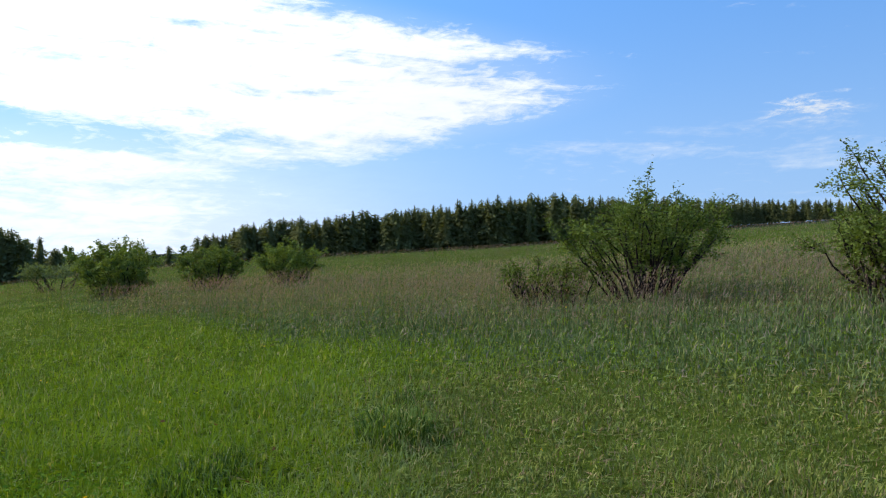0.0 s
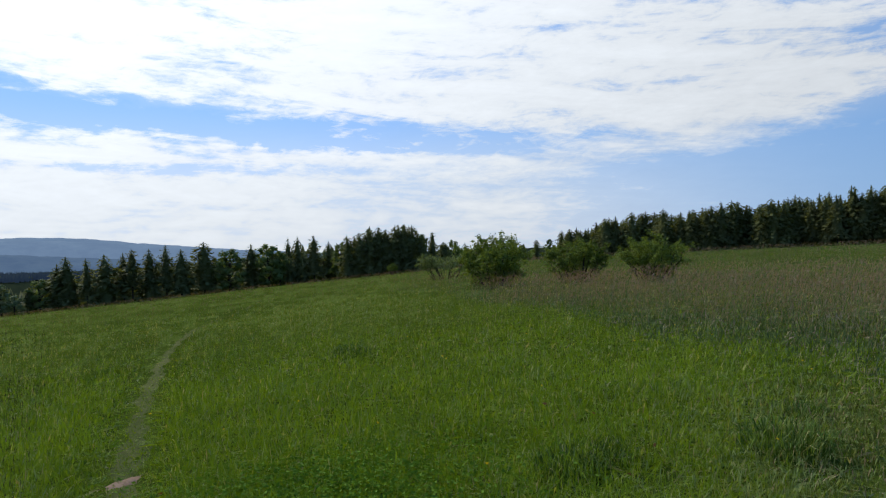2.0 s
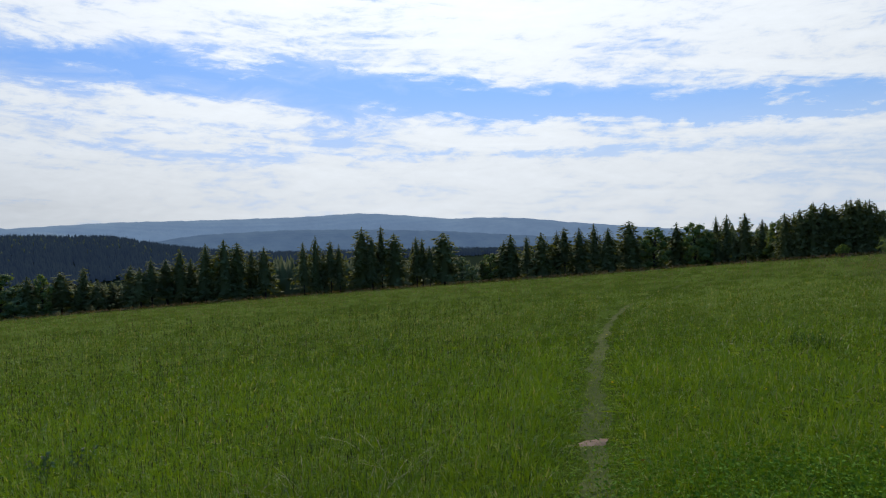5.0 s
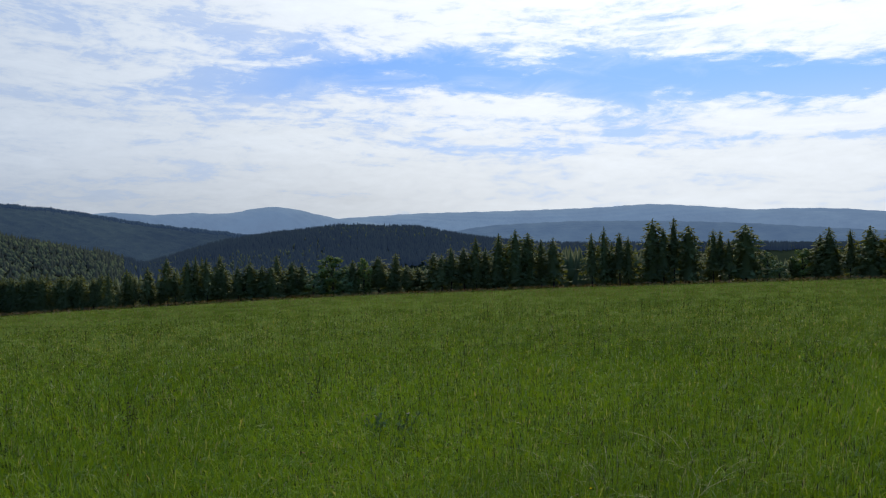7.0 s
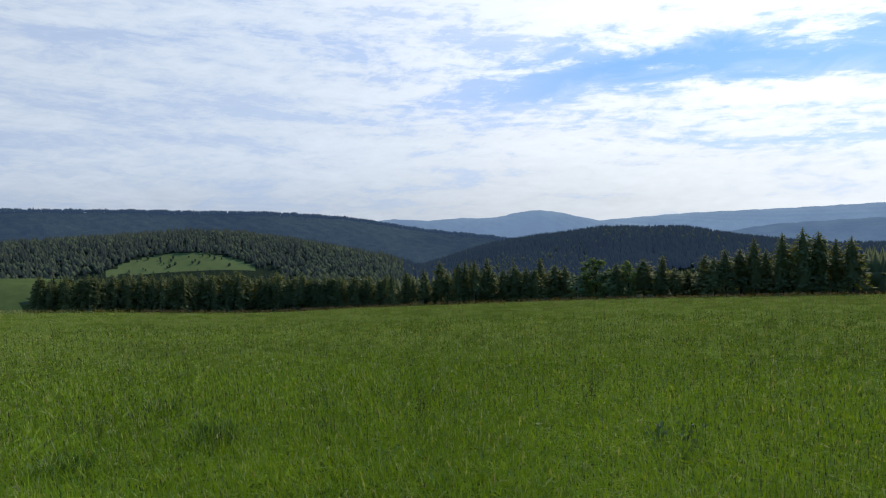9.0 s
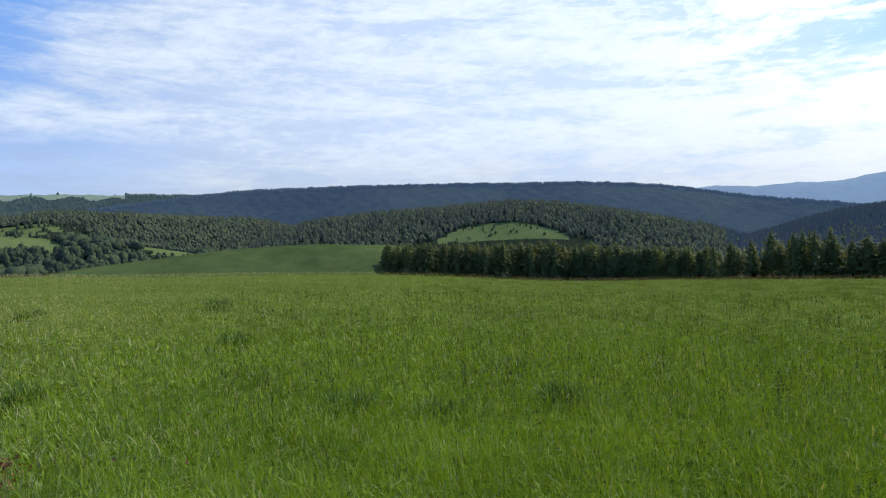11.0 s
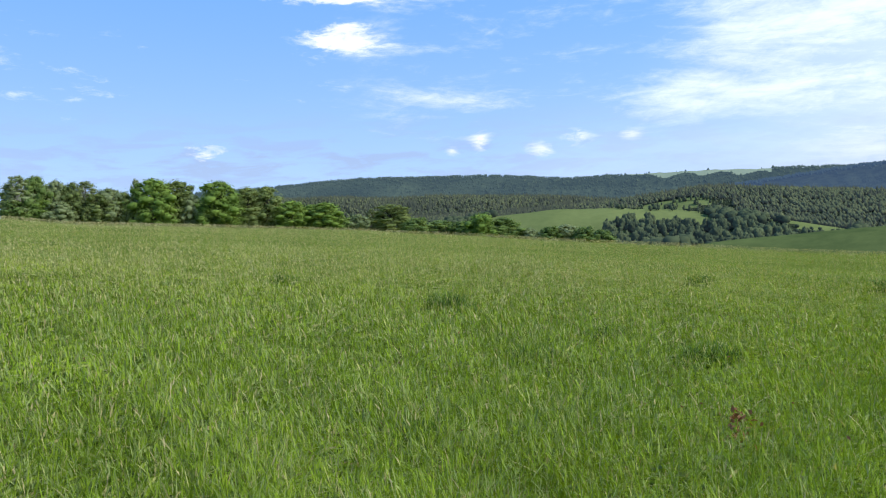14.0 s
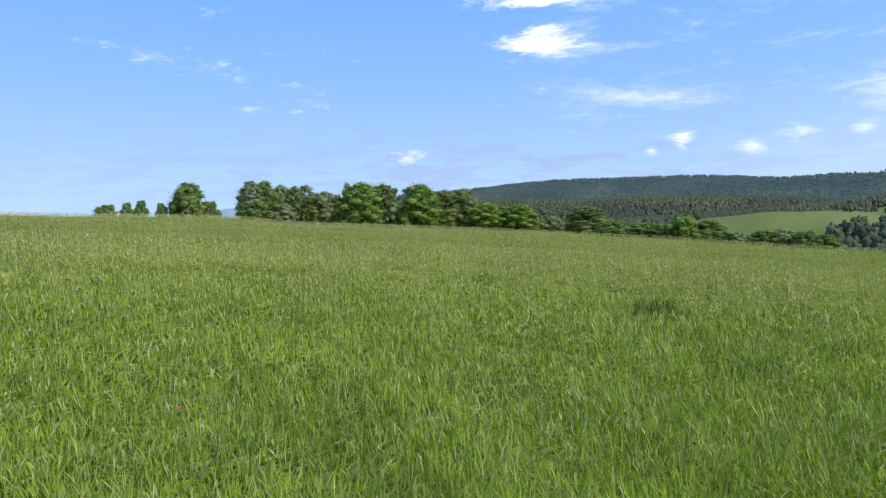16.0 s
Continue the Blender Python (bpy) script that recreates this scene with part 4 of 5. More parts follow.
# the trees that stand out along it: azimuth, angle of the top, width in degrees, kind
BELT_WEST = (
    (61.7, -0.47, 1.1, "larch"), (60.7, 0.03, 1.1, "spruce"), (60.1, -1.25, 1.0, "larch"), (59.5, -0.42, 1.1, "tall"), (58.8, -0.74, 0.9, "larch"), (56.9, 0.53, 2.1, "broad"),
    (56.1, -0.17, 1.3, "larch"), (55.3, 0.66, 1.0, "tall"), (54.2, -0.02, 2.0, "broad"), (52.7, -0.72, 0.7, "narrow"), (52.4, -0.34, 0.9, "tall"), (51.9, -0.44, 0.8, "tall"),
    (51.3, -1.10, 1.2, "larch"), (50.1, -0.04, 2.3, "broad"), (48.6, -2.10, 1.4, "young"), (47.8, -2.93, 1.2, "young"), (46.9, -2.40, 1.0, "narrow"), (46.2, -1.91, 1.6, "leafy"),
    (45.1, -0.89, 1.1, "spruce"), (44.5, -0.38, 1.8, "spruce"), (43.2, -0.56, 0.8, "tall"), (42.0, -0.32, 2.0, "spruce"), (40.7, -0.27, 1.1, "larch"), (40.1, 0.03, 1.2, "tall"),
    (38.9, -0.05, 1.5, "spruce"), (37.7, 0.25, 1.2, "larch"), (36.6, -0.12, 1.6, "spruce"), (34.9, 0.35, 2.2, "broad"), (33.0, -0.23, 2.3, "leafy"), (31.3, 0.10, 1.5, "narrow"),
    (30.0, 0.06, 2.2, "leafy"),
)
BELT_MIDDLE = (
    (91.8, -2.15, 1.2, "spruce"), (90.7, -2.33, 1.2, "larch"), (89.7, -2.04, 1.6, "spruce"), (88.8, -2.36, 1.1, "larch"), (88.1, -2.52, 1.5, "broad"), (87.6, -1.55, 0.8, "tall"),
    (86.4, -2.16, 1.6, "spruce"), (85.6, -2.27, 1.1, "larch"), (83.2, -1.77, 2.6, "leafy"), (84.7, -3.10, 1.9, "young"), (81.5, -2.15, 1.3, "spruce"), (80.6, -2.02, 1.3, "leafy"),
    (82.3, -2.82, 1.8, "young"), (79.4, -1.91, 1.8, "larch"), (78.3, -3.08, 1.2, "narrow"), (77.9, -1.67, 1.1, "tall"), (77.0, -2.70, 1.5, "larch"), (76.1, -2.80, 1.3, "spruce"),
    (74.7, -1.70, 1.6, "larch"), (74.1, -1.92, 1.4, "larch"), (73.3, -1.32, 1.2, "tall"), (72.2, -1.37, 2.0, "larch"), (71.2, -0.58, 1.3, "larch"), (70.4, -1.47, 1.4, "spruce"),
    (69.3, -0.31, 1.6, "spruce"), (67.9, -0.01, 1.7, "spruce"), (66.9, -0.30, 1.7, "broad"), (65.8, -0.83, 1.0, "larch"), (64.8, -0.73, 1.5, "larch"),
)


def tree_top(az):
    return float(np.interp(az, [k[0] for k in BELT], [k[1] for k in BELT]))


def forest_edge():
    """The belt of conifers below the meadow."""
    spots = []
    for az, top, width, kind in BELT_WEST + BELT_MIDDLE:
        r = 176 + random.uniform(-2, 3)
        h = EYE + r * math.tan(radians(top)) - height(az, r)
        spots.append((az, r, max(2.5, h), kind, 0, r * math.radians(width) * (0.62 if kind in ("young", "leafy") else 0.80)))
    told = [t[0] for t in BELT_WEST + BELT_MIDDLE]
    az = 15.5
    while az < 126.4:
        told_here = min(told) < az < max(told)
        for row in range((4 if az < 100 else 2) if az > 20 else 1):
            r = 178 + row * 9 + random.uniform(-3, 4) + (28 if 100 < az else 0) * smooth(az, 98, 112)
            a = az + random.uniform(-0.3, 0.3) + row * 0.3
            top = EYE + r * math.tan(radians(tree_top(a)))
            tall = random.uniform(0.84, 1.03) if az > 100 or row else random.choice((0.68, 0.80, 0.90, 0.98, 1.05)) * random.uniform(0.98, 1.10)
            h = max(4.0, (top - height(a, r)) * tall * (0.86 if told_here else 1.0))
            u = random.random()
            if az > 100:
                kind = "spruce" if u < 0.3 else "broad" if u < 0.55 else "larch" if u < 0.9 else "narrow"
            elif 22.5 < az < 27 or 73 < az < 81:
                kind = "leafy" if u < 0.45 else "young" if u < 0.6 else "spruce" if u < 0.85 else "larch"
            else:
                kind = "spruce" if u < 0.3 else "narrow" if u < 0.45 else "broad" if u < 0.6 else "larch" if u < 0.8 else "tall" if u < 0.95 else "leafy"
            h *= {"young": 0.6, "leafy": 0.85}.get(kind, 1.0)
            if row or not told_here:
                spots.append((a, r, h, kind, row))
        az += random.uniform(0.34, 0.62) if az < 100 else random.uniform(0.19, 0.30)
    # the tall dark group at the corner of the wood
    for a, top in ((17.4, 0.2), (18.2, 1.05), (18.9, 1.15), (19.6, 1.05), (20.4, 0.8), (21.0, 1.0), (21.8, 0.95), (22.6, 0.6), (23.6, 0.4)):
        for row in range(2):
            r = 170 + 8 * row
            h = EYE + r * math.tan(radians(top)) - height(a, r)
            spots.append((a + 0.35 * row, r, h * (1.04 - 0.06 * row), "broad" if row == 0 else "spruce", row))
    return spots


def ridge_forest():
    """The dark spruce wood along the rise to the west, and the trees left of it."""
    spots = []
    for az in np.arange(-47, 5.9, 0.38):
        for row in range(2):
            a = float(az) + random.uniform(-0.2, 0.2)
            r = float(np.interp(a, [-47, -35, -17, -3, 6], [215, 190, 160, 155, 160])) + row * 8 + random.uniform(-3, 3)
            top = EYE + r * math.tan(radians(float(np.interp(a, [-47, -41.7, -30, -24, -19.5, -7.7, 1.0, 5.8], [1.45, 1.75, 2.4, 2.8, 2.85, 1.95, 1.35, 0.2]))))
            h = max(4.0, (top - height(a, r)) * random.uniform(0.9, 1.08))
            spots.append((a, r, h, random.choice(("spruce", "broad", "broad", "spruce", "larch")), row))
    for az in (6.8, 7.9, 9.0, 9.8, 10.6, 11.5, 12.7, 13.8, 14.8, 15.6):
        r = 205 + random.uniform(-8, 8)
        top = EYE + r * math.tan(radians(-0.2 + random.uniform(-0.5, 0.15)))
        spots.append((az, r, max(3.0, top - height(az, r)), random.choice(("spruce", "narrow", "broad", "leafy")), 0))
    return spots


ALL_TREES = forest_edge() + ridge_forest()
FRONT = [t for t in ALL_TREES if t[4] == 0]
interior([t[:4] for t in ALL_TREES if t[4] and t[3] in ("spruce", "narrow", "broad", "larch", "tall")])
plant(POOL, [t[:4] + t[5:] for t in FRONT], "trees of the forest edge")

# broadleaved trees along the crest to the south-east
LEAFY = {
    "round": grown(broadleaf("oak_tree", 10, 4.6, 21, LEAF, BARK, 4800, 0.20, 0.02, "round-crowned dark green tree on the meadow crest", clumps_in=64)),
    "oval": grown(broadleaf("ash_tree", 12, 4.0, 22, EDGE_LEAF, BARK, 4500, 0.20, 0.03, "tall dull green leafy tree in a row", 1.1, 62)),
    "maple": grown(broadleaf("maple_tree", 12, 4.6, 27, MAPLE_LEAF, BARK, 5000, 0.20, 0.03, "bright green full-crowned maple on the meadow crest", 1.05, 66)),
    "slim": grown(broadleaf("birch_tree", 12, 2.4, 23, LEAF_PALE, PALE_BARK, 3200, 0.15, 0.12, "slim pale birch with a whitish trunk", 1.3, 44)),
    "willow": grown(broadleaf("willow_tree", 8, 4.2, 24, LEAF_PALE, BARK, 3500, 0.195, 0.02, "grey-green willow with a loose crown", clumps_in=56)),
    "shrub": grown(broadleaf("field_shrub", 4, 2.2, 25, LEAF, BARK, 2000, 0.14, 0.02, "low dark green field shrub", clumps_in=28)),
    "mound": grown(broadleaf("maple_shrub", 5, 3.4, 28, MAPLE_LEAF, BARK, 2800, 0.18, 0.02, "low rounded bright green maple shrub", clumps_in=40)),
    "grey_mound": grown(broadleaf("willow_shrub", 5, 3.4, 29, LEAF_PALE, BARK, 3200, 0.18, 0.02, "low rounded grey-green willow shrub", clumps_in=40)),
}
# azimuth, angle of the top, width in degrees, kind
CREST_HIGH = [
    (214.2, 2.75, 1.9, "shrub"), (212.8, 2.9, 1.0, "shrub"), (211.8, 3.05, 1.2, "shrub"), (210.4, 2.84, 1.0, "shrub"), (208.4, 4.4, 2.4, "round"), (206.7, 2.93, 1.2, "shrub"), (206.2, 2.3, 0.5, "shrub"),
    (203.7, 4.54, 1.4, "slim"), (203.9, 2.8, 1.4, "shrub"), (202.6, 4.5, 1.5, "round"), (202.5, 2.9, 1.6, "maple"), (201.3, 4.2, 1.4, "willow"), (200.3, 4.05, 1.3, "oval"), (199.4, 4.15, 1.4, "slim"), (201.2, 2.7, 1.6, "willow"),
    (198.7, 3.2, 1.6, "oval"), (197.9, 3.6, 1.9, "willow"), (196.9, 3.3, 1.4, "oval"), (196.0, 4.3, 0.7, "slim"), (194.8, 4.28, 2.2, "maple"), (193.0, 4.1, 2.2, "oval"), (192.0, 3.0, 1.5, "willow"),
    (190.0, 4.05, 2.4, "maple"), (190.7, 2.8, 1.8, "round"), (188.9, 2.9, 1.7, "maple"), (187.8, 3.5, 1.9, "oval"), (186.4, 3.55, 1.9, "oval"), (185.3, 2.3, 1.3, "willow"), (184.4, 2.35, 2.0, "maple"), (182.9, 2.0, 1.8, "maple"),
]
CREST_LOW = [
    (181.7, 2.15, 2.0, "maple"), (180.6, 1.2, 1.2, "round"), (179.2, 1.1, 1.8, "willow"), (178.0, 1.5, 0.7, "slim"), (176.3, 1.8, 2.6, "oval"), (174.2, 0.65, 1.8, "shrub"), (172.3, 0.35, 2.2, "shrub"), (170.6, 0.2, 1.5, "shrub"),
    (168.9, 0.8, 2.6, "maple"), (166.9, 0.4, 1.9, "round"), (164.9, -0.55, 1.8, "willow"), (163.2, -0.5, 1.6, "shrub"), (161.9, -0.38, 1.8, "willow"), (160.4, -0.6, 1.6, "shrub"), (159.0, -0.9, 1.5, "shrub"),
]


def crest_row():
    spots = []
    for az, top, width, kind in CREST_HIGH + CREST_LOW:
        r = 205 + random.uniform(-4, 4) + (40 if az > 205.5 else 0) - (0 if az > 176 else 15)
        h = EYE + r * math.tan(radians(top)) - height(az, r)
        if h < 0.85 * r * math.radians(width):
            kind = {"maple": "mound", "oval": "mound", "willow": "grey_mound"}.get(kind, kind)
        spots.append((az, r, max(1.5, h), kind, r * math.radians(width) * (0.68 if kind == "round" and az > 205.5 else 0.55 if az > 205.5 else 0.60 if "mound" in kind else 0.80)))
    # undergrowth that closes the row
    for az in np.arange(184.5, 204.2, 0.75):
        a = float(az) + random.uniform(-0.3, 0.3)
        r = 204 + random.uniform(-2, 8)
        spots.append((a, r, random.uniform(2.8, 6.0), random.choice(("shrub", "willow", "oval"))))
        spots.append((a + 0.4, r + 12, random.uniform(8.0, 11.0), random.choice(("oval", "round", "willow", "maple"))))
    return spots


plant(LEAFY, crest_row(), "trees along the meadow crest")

# ---- bushes in the meadow ----
stand(bush("hawthorn_bush", 2.5, 1.75, 31, 46, 20000, 0.032, "large open hawthorn bush with fresh green leaves", BUSH, 0.0, 20, 0.24, 0.32), -29.4, 15.4, 0.98)
stand(bush("dog_rose_bush", 2.9, 1.6, 32, 36, 17000, 0.030, "tall arching dog rose bush with long shoots", BUSH, -0.1, 14, 0.12), -49.0, 13.2)
stand(bush("dog_rose_bush", 1.75, 1.15, 40, 26, 9000, 0.030, "low arching dog rose bush with thin shoots", BUSH, 0.0, 10, 0.10), -45.2, 13.6)
stand(bush("low_bush", 1.15, 0.75, 33, 20, 5200, 0.027, "low spreading bush beside the hawthorn", BUSH, 0, 6, 0.15), -20.8, 16.3)
stand(bush("low_bush", 1.0, 0.8, 37, 18, 4600, 0.027, "low spreading bush beside the hawthorn", BUSH, 0, 6, 0.15), -23.4, 15.6)
stand(bush("hawthorn_bush", 2.5, 2.05, 34, 38, 15000, 0.062, "rounded light green hawthorn bush in tall grass", BUSH, 0, 9, 0.02), 11.2, 35)
stand(bush("hawthorn_bush", 1.95, 1.5, 35, 32, 10000, 0.054, "small hawthorn bush with visible stems", BUSH, 0, 7, 0.06), 4.6, 33)
stand(bush("hawthorn_bush", 2.0, 1.6, 36, 32, 11000, 0.054, "small hawthorn bush leafy to the ground", BUSH, 0, 7, 0.04), -1.2, 32)
stand(bush("willow_shrub", 2.4, 2.6, 38, 24, 4200, 0.075, "pale grey-green willow shrub behind the tall grass", LEAF_PALE), 15.6, 62)
stand(bush("young_hornbeam", 2.6, 1.2, 39, 18, 1500, 0.12, "small yellowish bush at the foot of the wood", BUSH), 19.9, 150)

# ---- grass ----
A0, A1 = -52.0, 226.0
SOIL_AT = at(39.3, 6.75)
WIND = np.array([0.30, -0.05])


TRACK_R, TRACK_AZ = (0, 5.4, 6.5, 8.7, 13, 24, 45, 75), (40.5, 39.3, 39.4, 38.8, 38.2, 36.2, 31.6, 29.0)


def vnoise(x, y, s, seed):
    """Smooth random field, 0 to 1, with humps about s metres across."""
    u, v = np.asarray(x) / s + seed * 17.3, np.asarray(y) / s - seed * 9.1
    iu, iv = np.floor(u), np.floor(v)
    fu, fv = u - iu, v - iv
    fu, fv = fu * fu * (3 - 2 * fu), fv * fv * (3 - 2 * fv)

    def corner(p, q):
        w = np.sin(p * 127.1 + q * 311.7 + seed * 74.7) * 43758.5453
        return w - np.floor(w)
    lo = corner(iu, iv) * (1 - fu) + corner(iu + 1, iv) * fu
    hi = corner(iu, iv + 1) * (1 - fu) + corner(iu + 1, iv + 1) * fu
    return lo * (1 - fv) + hi * fv


def track_offset(x, y):
    """Distance from the middle of the trodden track."""
    r, az = polar(x, y)
    return np.abs(np.radians(az - np.interp(r, TRACK_R, TRACK_AZ))) * r


def tall_zone(x, y):
    """1 in the ungrazed tall grass round the bushes."""
    r, az = polar(x, y)
    front = np.interp(az, [-60, -40, -20, 0, 12, 22, 40], [10.5, 10.5, 11.5, 15, 24, 45, 400])
    return smooth(r, front - 2, front + 3) * smooth(az, 24, 12)


def dry_and_frontlit(x, y):
    """Share of short, dry grass: on the close-cropped turf to the west; eastward, pale straw with front light put into
    its colour.
    """
    r, az = polar(x, y)
    return 0.12 + 0.7 * smooth(r, 9.5, 7.0) * smooth(az, 4, -12) + (0.25 + 0.40 * smooth(r, 5, 40) + 0.25 * smooth(r, 40, 110)) * smooth(az, 125, 165) + 0.3 * tall_zone(x, y)


def scatter(r0, r1, density, a0=A0, a1=A1):
    n = int(density * math.pi * (r1 ** 2 - r0 ** 2) * (a1 - a0) / 360)
    r = np.sqrt(rng.uniform(r0 ** 2, r1 ** 2, n))
    az = rng.uniform(a0, a1, n)
    x, y = at(az, r)
    edge = np.interp(az, [-60, 0, 15, 126, 132, 165, 185, 235], [150, 155, 172, 172, 240, 240, 250, 300])
    k = r < edge
    return x[k], y[k]


def patchy(x, y, s, seed):
    return 0.5 + 0.5 * np.clip(relief(x, y, s, seed) + relief(y, x, s * 0.43, seed + 2) * 0.7, -1, 1)


# sedge clumps in the meadow: azimuth, distance, breadth
CLUMPS = ((-8.7, 5.9, 0.95), (-9.9, 7.1, 0.6), (6.7, 5.2, 0.72), (4.2, 5.5, 0.7), (23.0, 13.1, 0.9), (138.6, 13.9, 1.1), (139.9, 27.0, 1.6), (122.9, 7.4, 0.75), (113.4, 8.0, 0.95), (130.1, 7.6, 0.85),
          (153.2, 9.1, 0.95), (172.8, 12.6, 1.15), (171.2, 12.3, 0.8), (166.6, 8.3, 0.8), (176.0, 5.3, 0.6), (152.6, 23.0, 1.2), (185.5, 17.0, 1.0), (160.5, 10.2, 0.8), (117.0, 10.5, 0.8))


def blades(name, r0, r1, density, rows, label, a0=A0, a1=A1, low=1.0, wide=1.0):
    """Arching blades, as many to the eye near by as far off: density is that at four metres."""
    n = int(density * 16 * math.radians(a1 - a0) * math.log(r1 / r0))
    r = r0 * (r1 / r0) ** rng.random(n)
    az = rng.uniform(a0, a1, n)
    x, y = at(az, r)
    edge = np.interp(az, [-60, 0, 15, 126, 132, 165, 185, 235], [150, 155, 172, 172, 240, 240, 250, 300])
    off = track_offset(x, y)
    keep = (r < edge) & (rng.random(n) > 0.30 * smooth(off, 0.22, 0.06) * smooth(r, 40, 12))
    keep &= np.hypot(x - SOIL_AT[0], y - SOIL_AT[1]) > 0.07 + 0.14 * rng.random(n)
    # thin places between the clumps
    clump = 0.6 * vnoise(x, y, 0.34, 1) + 0.4 * vnoise(x, y, 0.16, 2)
    keep &= rng.random(n) < 0.45 + 1.1 * clump
    x, y, r, az, off, clump = x[keep], y[keep], r[keep], az[keep], off[keep], clump[keep]
    n = len(x)
    broad = vnoise(x, y, 1.5, 3) * 0.6 + vnoise(x, y, 5.0, 4) * 0.4
    h = rng.uniform(0.18, 0.40, n) * (0.40 + 0.55 * clump + 0.55 * broad)
    for ca, cr, cw in CLUMPS:
        cx, cy = at(ca, cr)
        h *= 1 + 0.30 * np.exp(-((x - cx) ** 2 + (y - cy) ** 2) / (0.3 * cw) ** 2)
    h *= (1 + 0.12 * tall_zone(x, y)) * (0.8 + 0.2 * smooth(r, 3, 6)) * low
    # grazed short on the west side near the watcher
    h *= 1 - 0.60 * smooth(r, 9.5, 7) * smooth(az, -6, -15) * (0.45 + 0.8 * vnoise(x, y, 0.9, 8)).clip(0, 1)
    h *= 0.24 + 0.76 * smooth(off + 0.12 * vnoise(x, y, 0.5, 9), 0.16, 0.50)
    h *= 1 + 0.35 * smooth(r, 30, 120)
    # blades of one clump bow the same way
    a = 7.0 * vnoise(x, y, 0.6, 5) + rng.normal(0, 1.7, n)
    lean = rng.uniform(0, 0.22, n)
    bow = np.where(rng.random(n) < 0.3, rng.uniform(0.6, 1.5, n), rng.uniform(0.03, 0.4, n))
    d = np.stack([np.cos(a), np.sin(a)], 1)
    wind = WIND * rng.uniform(0.0, 0.5, n)[:, None]
    w = (0.00100 - 0.00010 * smooth(r, 5, 12) - 0.00022 * smooth(r, 14, 40)) * r * rng.uniform(0.55, 1.45, n) * np.where(rng.random(n) < 0.03, 1.9, 1.0) * wide
    b = a + rng.uniform(0.7, 2.4, n)
    side = np.stack([np.cos(b), np.sin(b), np.zeros(n)], 1) * w[:, None] * 0.5
    base = np.stack([x, y, land(x, y) - 0.01], 1)

    def point(s):
        flat = (d * (lean * s + bow * s * s)[:, None] + wind * (s * s)[:, None] * 0.5) * h[:, None]
        return base + np.concatenate([flat, (h * (s - 0.56 * bow * s * s))[:, None]], 1)

    foot = rng.uniform(0.50, 0.74, n) * low ** 2
    one = np.ones(n)
    if rows == 3:
        p, q = point(0.74 * one), point(0.90 * one)
        v = np.stack([point(foot * 0.95), p + side, p - side, q + side * 0.8, q - side * 0.8, point(one)], 1)
        f = np.array([[0, 1, 2], [2, 1, 3], [2, 3, 4], [4, 3, 5]])
    elif rows == 2:
        m = point(0.80 * one)
        v = np.stack([point(foot), m + side, point(one), m - side], 1)
        f = np.array([[0, 1, 3], [3, 1, 2]])
    else:
        v = np.stack([point(foot), point(0.78 * one) + side * 1.5, point(one)], 1)
        f = np.array([[0, 1, 2]])
    ff = f[None] + (np.arange(n) * v.shape[1])[:, None, None]
    kind = (dry_and_frontlit(x, y) > rng.random(n)).astype(np.int32)
    kind = kind + 2 * (rng.random(n) < smooth(r, 7, 22))
    kind = np.where(rng.random(n) < smooth(r, 9.5, 7) * smooth(az, -6, -15) * 0.75, 4, kind)
    front = np.interp(az, [-60, -40, -20, 0, 12, 22, 40], [10.5, 10.5, 11.5, 15, 24, 45, 400])
    kind = np.where(rng.random(n) < smooth(r, front - 4.5, front - 1.5) * smooth(az, 24, 12) * 0.85, 5, kind)
    me = raw_mesh(name, v.reshape(-1, 3), ff.reshape(-1, 3), 3, (GRASS, DRY, GRASS_FAR, DRY_FAR, SHORT, TALL), np.repeat(kind, len(f)))
    tagged(new(name, me), label, "grass", kind="stuff")


blades("meadow_grass", 2.5, 4.2, 3500, 3, "lush green meadow grass with bent blades")
blades("meadow_grass", 4.2, 14, 3200, 2, "lush green meadow grass across the slope")
blades("meadow_undergrass", 2.5, 16, 1700, 1, "short dense undergrass between the blades", low=0.55, wide=2.6)
blades("meadow_grass", 14, 40, 3600, 1, "green meadow grass further down the slope")
blades("meadow_grass", 40, 300, 2200, 1, "distant meadow grass up to the crest")
blades("meadow_grass", 0.8, 2.5, 1500, 1, "trodden meadow grass under foot", -120, 240)
blades("meadow_grass", 2.5, 70, 500, 1, "meadow grass up the slope", 226, 308)


